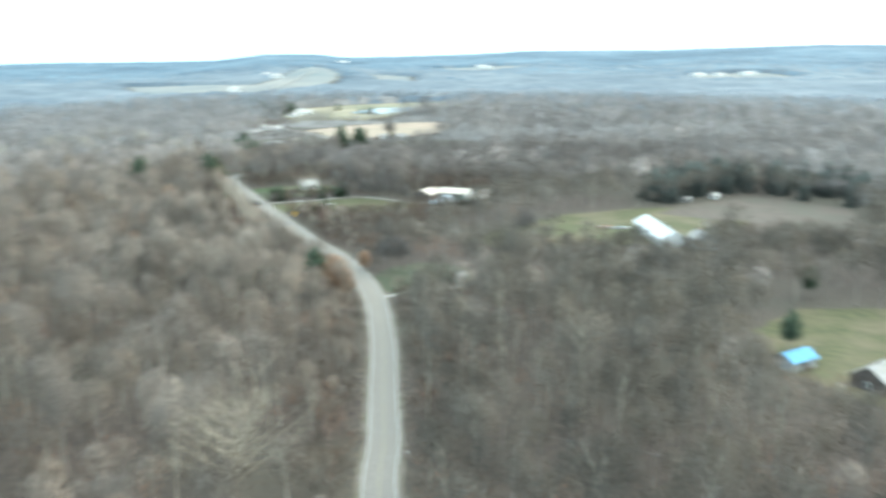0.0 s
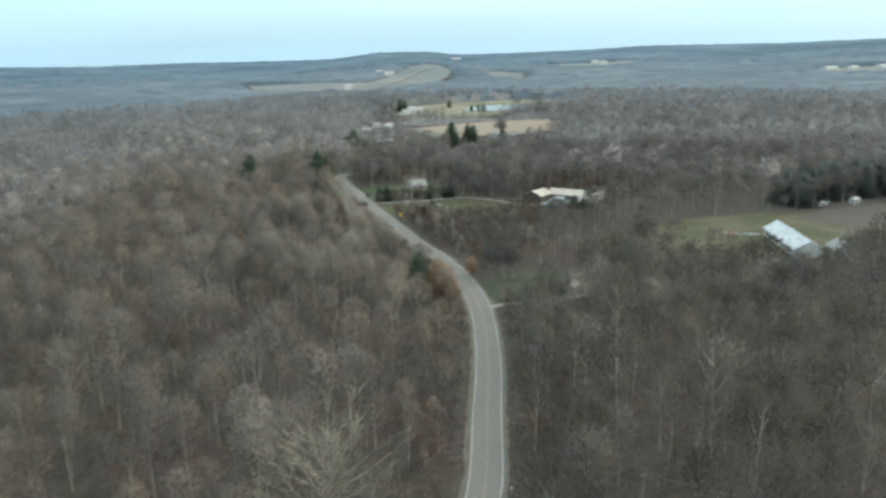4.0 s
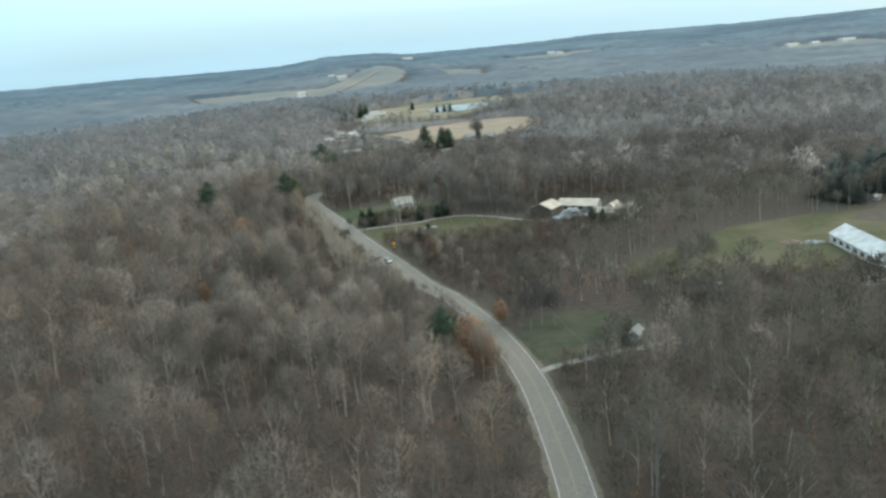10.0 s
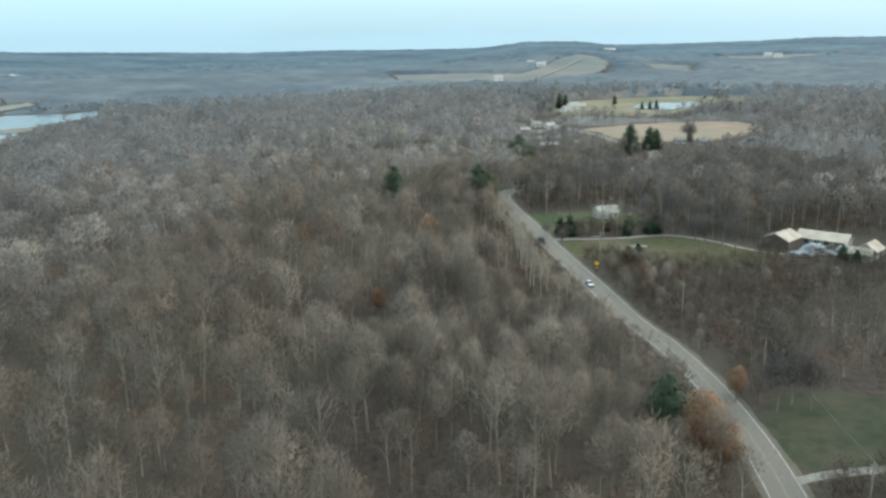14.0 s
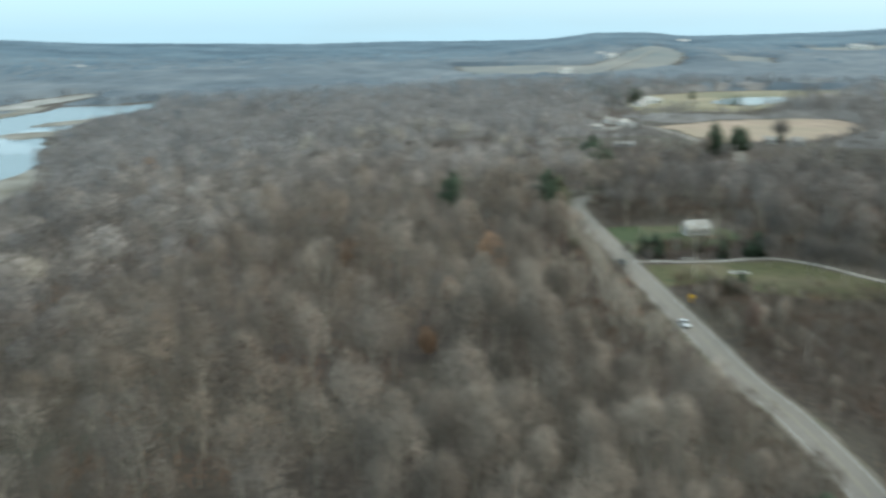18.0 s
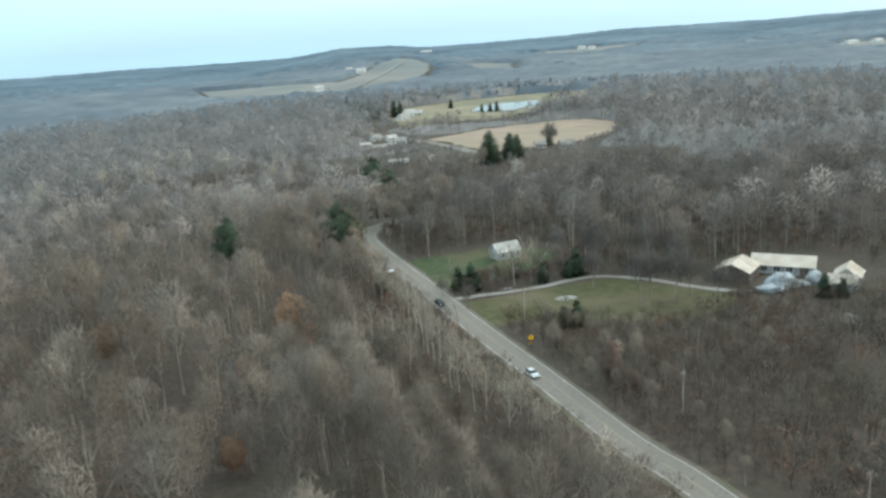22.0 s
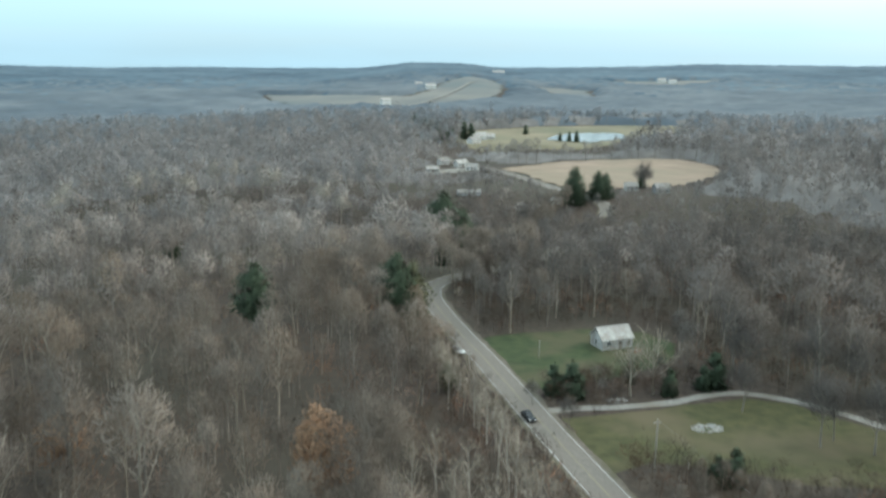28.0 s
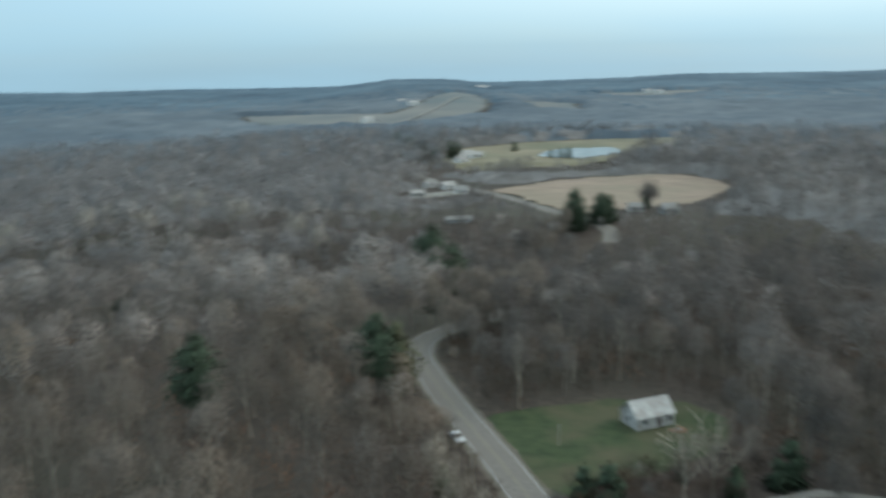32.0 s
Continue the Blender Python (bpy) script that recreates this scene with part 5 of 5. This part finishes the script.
for x, y, turn, l, w, e, r, wall, roof, label in (
        (213, 411, 20, 4, 3, 2.2, 3.2, "w", "m", "small white hut beyond the brown field"), (195, 406, 30, 3, 2.4, 1.9, 2.6, "g", "g", "small grey shed beyond the brown field"), (26, 735, 10, 5, 4, 2.2, 3.6, "w", "m", "small white house below the spruces"), (56, 750, -20, 8, 6, 2.6, 4.4, "g", "g", "house with a grey roof behind the spruces"), (91, 764, 10, 9, 7, 3.2, 5.6, "g", "g", "house at the field's edge"),
        (76, 774, 0, 8, 6, 2.8, 4.6, "w", "g", "white house at the field's edge"), (-32, 886, 30, 8, 6, 2.8, 4.8, "w", "g", "white house beside the far road"), (-20, 876, 30, 9, 6, 2.8, 4.8, "w", "m", "white house beside the gravel lot"),
        (-13, 855, -10, 9, 6, 2.8, 4.8, "w", "g", "white building at the gravel lot"), (-40, 846, 10, 9, 5, 2.4, 3.8, "g", "m", "low white building on the gravel lot"), (-20, 752, 8, 14, 5, 1.9, 3.2, "g", "g", "long grey-roofed building among trees"),
        (3, 1062, 10, 14, 9, 4.0, 7.5, "w", "m", "white farmhouse beside the pasture"), (-3, 1030, 40, 11, 8, 3.6, 6.5, "w", "g", "grey-roofed house beside the pasture"), (14, 1070, 0, 9, 7, 3, 5.5, "w", "m", "white outbuilding beside the pasture"),
        (-108, 1590, 20, 18, 12, 6, 9, "w", "m", "white farmhouse on the far hillside"), (-40, 1850, 10, 24, 12, 5, 8, "w", "m", "long white barn on the far hillside"), (-62, 1910, 10, 16, 10, 5, 8, "w", "m", "white house on the far hillside"),
        (135, 2520, 0, 40, 14, 6, 10, "w", "m", "pale farm buildings near the skyline"), (808, 1664, 25, 40, 14, 4, 6, "w", "m", "long white building far among woods"), (845, 1647, 25, 26, 12, 4, 6, "w", "m", "white building far among woods"), (905, 1642, 25, 50, 14, 4, 6, "w", "m", "long white building far among woods"),
        (462, 2165, 0, 22, 12, 6, 9, "w", "m", "white house far among woods"), (470, 2110, 0, 20, 12, 6, 9, "w", "m", "white house far among woods"), (-1040, 1680, -30, 30, 14, 5, 8, "w", "m", "pale building beyond the lake")):
    lift, l = (4, l * 0.75) if y > 1400 else (0, l * 0.9)
    house("far_house", x, y, turn, l, w, e + lift * 0.4, r + lift * 0.4, WHITEWALL if wall == "w" else GREYWALL, WEATHERED if roof == "m" else GREYROOF, label, "house", far_openings if y < 1400 else ())


# ---- roadside things ----
def rod(bm, a, b, r0, r1, sides=8):
    a, b = Vector(a), Vector(b)
    vs, fs = [], []
    tube(vs, fs, [a, b], [r0, r1], sides)
    made = [bm.verts.new(v) for v in vs]
    for f in fs:
        bm.faces.new([made[k] for k in f])
    for ring in (made[:sides], made[sides:]):
        bm.faces.new(ring)
    return bm


def utility_pole(x, y, tall, turn, label):
    base = new("utility_pole")
    base.matrix_world = pose(x, y, float(height(x, y)) - 0.05, 0, 0, turn)
    part("pole", rod(bmesh.new(), (0, 0, 0), (0.05, 0, tall), 0.17, 0.11), POLEWOOD, base)
    part("crossarm", box(bmesh.new(), (1.3, 0.1, 0.12), (0, 0.12, tall - 0.8)), POLEWOOD, base)
    for k in (-0.55, 0.2, 0.55):
        part("insulator", rod(bmesh.new(), (k, 0.12, tall - 0.66), (k, 0.12, tall - 0.46), 0.06, 0.04, 6), GREYWALL, base)
    return tagged(base, label, "utility pole", "utility poles along the road")


POLES = [(40, 146, 9.0), (-1, 422, 9.5), (18.5, 360, 9.5), (31, 318, 9.5), (34, 258, 9.5), (31, 205, 9.5), (-33, 462, 8.0), (84, 124, 9.0)]
for x, y, tall in POLES:
    utility_pole(x, y, tall, 15, "weathered wooden utility pole beside the road")
for x, y, tall in ((2.5, 414, 5.0), (-15, 479, 4.5), (60, 318, 6.5)):
    post = new("wooden_post")
    post.matrix_world = pose(x, y, -0.05)
    part("shaft", rod(bmesh.new(), (0, 0, 0), (0.06, 0, tall), 0.11, 0.08), POLEWOOD, post)
    part("cap", rod(bmesh.new(), (0.06, 0, tall), (0.06, 0, tall + 0.12), 0.13, 0.05), GREYWALL, post)
    tagged(post, "pale thin wooden post standing on the grass", "post")


def wire(a, b, sag, thick=0.012):
    bm = bmesh.new()
    a, b = Vector(a), Vector(b)
    line = [a.lerp(b, k / 8) - Vector((0, 0, sag * 4 * (k / 8) * (1 - k / 8))) for k in range(9)]
    for p, q in zip(line, line[1:]):
        rod(bm, p, q, thick, thick, 3)
    return tagged(part("power_line", bm, CABLE), "thin grey overhead power line", "power line")


for (ax, ay, az), (bx, by, bz) in zip(POLES[1:6], POLES[2:6]):
    wire((ax + 0.4, ay, az - 0.5), (bx + 0.4, by, bz - 0.5), 0.9)

wire((40.3, 146, 8.5), (84, 124, 8.0), 1.0, 0.03)
sign = new("warning_sign")
sign.matrix_world = pose(-3.2, 402.0, 0.0, 0, 0, 12) @ Matrix.Diagonal((1.3, 1.3, 1.2, 1))
part("post", rod(bmesh.new(), (0, 0.05, -0.1), (0, 0.05, 3.1), 0.05, 0.05, 6), WIREMETAL, sign)
part("diamond_plate", box(bmesh.new(), (0.95, 0.03, 0.95), (0, 0, -0.475)), SIGNYELLOW, sign).matrix_local = pose(0, 0, 2.55, 0, 45, 0)
part("speed_plate", box(bmesh.new(), (0.6, 0.03, 0.6), (0, 0, 1.2), bevel=0.01), SIGNYELLOW, sign)
part("bar", box(bmesh.new(), (0.12, 0.012, 0.5), (0, -0.025, 2.3)), TYRE, sign, "black bar on the yellow plate")
part("bar", box(bmesh.new(), (0.34, 0.012, 0.22), (0, -0.025, 1.4)), TYRE, sign, "black bar on the yellow plate")
tagged(sign, "yellow diamond warning sign with a plate below, beside the road", "road sign")

mailbox = new("mailbox")
mailbox.matrix_world = pose(18.8, 156, 0)
part("post", box(bmesh.new(), (0.1, 0.1, 1.1)), POLEWOOD, mailbox)
bm = bmesh.new()
rod(bm, (0, -0.28, 1.22), (0, 0.28, 1.22), 0.14, 0.14, 10)
part("body", bm, WHITEWALL, mailbox)
tagged(mailbox, "white mailbox on a wooden post beside the road", "mailbox")


def car(x, y, turn, paint, label):
    """A sedan, nose towards -y before the turn."""
    base = new("car")
    base.matrix_world = pose(x, y, 0.075, 0, 0, turn)
    side = [(-2.3, 0.3), (2.3, 0.3), (2.32, 0.75), (2.15, 0.95), (1.35, 1.0), (-1.0, 0.98), (-2.15, 0.82), (-2.32, 0.6)]
    cabin = [(-0.95, 0.96), (1.75, 0.98), (1.15, 1.45), (-0.25, 1.45)]
    for name, outline, half, taper, mat in (("body", side, 0.9, 0.96, paint), ("cabin_glass", cabin, 0.82, 0.82, GLASS)):
        bm = bmesh.new()
        low = min(p[1] for p in outline)
        top = max(p[1] for p in outline)
        rows = []
        for s in (-1, 1):
            rows.append([bm.verts.new((s * half * (1 - (1 - taper) * (p[1] - low) / (top - low)), p[0], p[1])) for p in outline])
        bm.faces.new(rows[0])
        bm.faces.new(rows[1][::-1])
        for k in range(len(outline)):
            j = (k + 1) % len(outline)
            bm.faces.new((rows[0][k], rows[1][k], rows[1][j], rows[0][j]))
        bmesh.ops.recalc_face_normals(bm, faces=bm.faces[:])
        bmesh.ops.bevel(bm, geom=bm.edges[:], offset=0.05, segments=2, affect="EDGES")
        part(name, bm, mat, base)
    part("roof", box(bmesh.new(), (1.32, 1.45, 0.07), (0, 0.45, 1.42), bevel=0.03), paint, base)
    for sx in (-0.8, 0.8):
        for sy in (-1.4, 1.4):
            wheel = part("wheel", rod(bmesh.new(), (sx - 0.11, sy, 0.32), (sx + 0.11, sy, 0.32), 0.32, 0.32, 14), TYRE, base)
            part("rim", rod(bmesh.new(), (sx - 0.12, sy, 0.32), (sx + 0.12, sy, 0.32), 0.19, 0.19, 10), WIREMETAL, wheel)
        part("headlight", box(bmesh.new(), (0.34, 0.08, 0.16), (sx * 0.8, -2.27, 0.6), bevel=0.02), HEADLAMP, base, "clear headlight")
        part("tail_light", box(bmesh.new(), (0.34, 0.06, 0.14), (sx * 0.8, 2.29, 0.68), bevel=0.02), TAILLAMP, base, "red tail light")
    part("bumper", box(bmesh.new(), (1.7, 0.14, 0.22), (0, -2.29, 0.3), bevel=0.04), TYRE, base)
    part("windscreen", box(bmesh.new(), (1.3, 0.04, 0.62), (0, 0, -0.31)), GLASS, base).matrix_local = pose(0, -0.64, 1.22, -52, 0, 0)
    return tagged(base, label, "car")


car(-21.6, 443, 17, DARKPAINT, "dark sedan driving on the asphalt road")
car(-6.2, 386, 15, SILVER, "silver sedan driving on the asphalt road")
car(-34.6, 483, 17, SILVERWHITE, "white sedan on the road beside the lawn")


def heap(name, x, y, n, reach, size, mat, label, category):
    """A loose heap: each lump a dented block."""
    base = new(name)
    base.matrix_world = pose(x, y, float(height(x, y)))
    r = random.Random(int(x * 10) + n)
    for k in range(n):
        bm = bmesh.new()
        w = size * r.uniform(0.5, 1.3)
        a, d = r.uniform(0, 6.283), reach * math.sqrt(r.random())
        box(bm, (w, w * r.uniform(0.5, 1.2), w * r.uniform(0.25, 0.6)), (d * math.cos(a) * 1.7, d * math.sin(a), 0), r.uniform(0, 90), bevel=w * 0.12)
        for v in bm.verts:
            v.co += Vector((r.uniform(-1, 1), r.uniform(-1, 1), r.uniform(-0.4, 1))) * w * 0.08
        part("lump", bm, mat if r.random() < 0.7 else GREYWALL, base)
    return tagged(base, label, category)


heap("rubble_pile", 14, 438.5, 90, 2.0, 0.42, PALESTONE, "flat heap of pale rubble on the lawn", "rubble")
heap("junk_pile", -1, 452.8, 26, 1.6, 0.32, PALESTONE, "scattered pale junk beside the gravel driveway", "junk")
def tarp_heap(x, y, turn, long, wide, tall, label):
    """A stack under a sagging sheet: a lumpy vault whose hem lies on the ground, held by tyres."""
    base = new("covered_stack")
    base.matrix_world = pose(x, y, float(height(x, y)), 0, 0, turn)
    r = random.Random(int(x * 7 + y))
    across, along = 14, 12
    bm = bmesh.new()
    rows = []
    for i in range(along + 1):
        u = i / along
        end = 1 - 0.55 * abs(2 * u - 1) ** 4
        row = []
        for k in range(across + 1):
            a = math.pi * k / across
            sag = 1 + 0.09 * math.sin(9 * u + k) + r.uniform(-0.05, 0.05)
            row.append(bm.verts.new((long * (u - 0.5), -math.cos(a) * wide / 2 * (1 if k in (0, across) else sag), max(0.0, math.sin(a) ** 0.7 * tall * end * sag) if 0 < k < across else 0.0)))
        rows.append(row)
    for p, q in zip(rows, rows[1:]):
        for k in range(across):
            bm.faces.new((p[k], p[k + 1], q[k + 1], q[k]))
    bm.faces.new(rows[0])
    bm.faces.new(rows[-1][::-1])
    bmesh.ops.recalc_face_normals(bm, faces=bm.faces[:])
    part("sheet", bm, PALEJUNK, base)
    for k in range(5):
        u = (k + 0.5) / 5 - 0.5
        part("tyre", rod(bmesh.new(), (long * u, -wide / 2 - 0.4, 0.0), (long * u, -wide / 2 - 0.4, 0.22), 0.33, 0.33, 10), TYRE, base)
    return tagged(base, label, "covered stack")


tarp_heap(74, 432, 30, 9.0, 6.0, 3.6, "tall stack under a pale bluish sheet in the farmyard")
tarp_heap(84.5, 433.5, 48, 7.0, 4.0, 2.8, "long low stack under a pale bluish sheet")
heap("farm_clutter", 70.5, 429.5, 26, 2.6, 2.6, PALEJUNK, "heap of pale sheeting and scrap in the farmyard", "scrap")
heap("farm_clutter", 76.5, 431, 18, 2.2, 2.2, PALEJUNK, "pale scrap and crates beside the long barn", "scrap")
heap("farm_clutter", 86, 432.5, 18, 1.6, 1.8, PALEJUNK, "pale bluish sheeting heaped in the farmyard", "scrap")
heap("yard_clutter", 139, 353, 34, 2.6, 0.9, PALEJUNK, "row of pale and rusty scrap beside the greenhouse", "scrap")
heap("yard_clutter", 133, 357, 24, 2.2, 0.8, RUSTY, "rusty scrap heaped on the meadow", "scrap")
heap("debris", 10.5, 484.5, 20, 1.2, 0.6, RUSTY, "reddish debris at the weathered house's corner", "debris")

# low brush beside the road
bx, by = scatter(2.9, (-20, 300, 70, 470), lambda x, y: (inside(LOW_BRUSH, x, y) | ((np.abs(y - 458) < 5) & (x > -8) & (x < 14))) & open_ground(x, y, -0.5))
bush_kinds = []
for k in range(6):
    wv, wf, cv, cf = bare_tree(500 + k, 4.0 + 0.3 * (k % 3), 2.6, 5, 0, 84, 0.85, 0.09, 3, 2, False, rise_low=0.9)
    bush_kinds.append((wv, wf, cv, cf, 0))
under_kinds = []
for k in range(4):
    wv, wf, cv, cf = bare_tree(540 + k, 3.6, 2.4, 2, 0, 34, 1.0, 0.10, 3, 2, False)
    under_kinds.append((wv, wf, cv, cf, 0))
ux, uy = scatter(5.6, (-200, 90, 170, 560), lambda x, y: seen_side(x, y) & (way_distance(x, y) < 150) & open_ground(x, y, 3))
stature_full, stature = stature, (lambda x, y: np.ones(np.shape(x)))
gx2, gy2 = scatter(3.7, (-70, 230, 220, 600), lambda x, y: ((edge_height(x, y) < 13) | ((x > -25) & (x < 125) & (y > 440))) & open_ground(x, y, -0.5) & ~inside(LOW_BRUSH, x, y))
rx, ry = scatter(3.7, (-75, 120, 50, 545), lambda x, y: (line_distance([(p.x, p.y) for p in road_line[::2]], x, y) < np.where((y > 345) & (y < 442) & (x < -2), 33, 21)) & open_ground(x, y, 0.6) & ~inside(LOW_BRUSH, x, y))
bx, by = np.r_[bx, gx2, rx], np.r_[by, gy2, ry]
v, f, m = grown(bx, by, bush_kinds, 0.45, 1.3)
tagged(wood_mesh("brush", v, f, [BRUSHTWIG], m), "tangled dark brown brush beside the road", "brush", kind="stuff")
rusty = (swell(ux + 40, uy, 21.0) > 0.6) | (np.hypot(ux + 46, uy - 393) < 15)
v, f, m = grown(ux[rusty], uy[rusty], under_kinds, 0.7, 1.7)
tagged(wood_mesh("rusty_undergrowth", v, f, [RUSTBRUSH], m), "rust-brown leafy undergrowth below the bare trees", "undergrowth", kind="stuff")
ux, uy = ux[~rusty], uy[~rusty]
v, f, m = grown(ux, uy, under_kinds, 0.5, 1.4)
tagged(wood_mesh("undergrowth", v, f, [BRUSHTWIG], m), "thin brown undergrowth below the bare trees", "undergrowth", kind="stuff")
ex, ey = scatter(2.8, (-60, 130, 40, 540), lambda x, y: (np.abs(line_distance([(p.x, p.y) for p in road_line[::2]], x, y) - 6.2) < 1.7) & open_ground(x, y, -1.6))
v, f, m = grown(ex, ey, bush_kinds, 0.16, 0.42)
tagged(wood_mesh("verge_weeds", v, f, [STRAW], m), "dry tan weeds along the road verge", "weeds", kind="stuff")
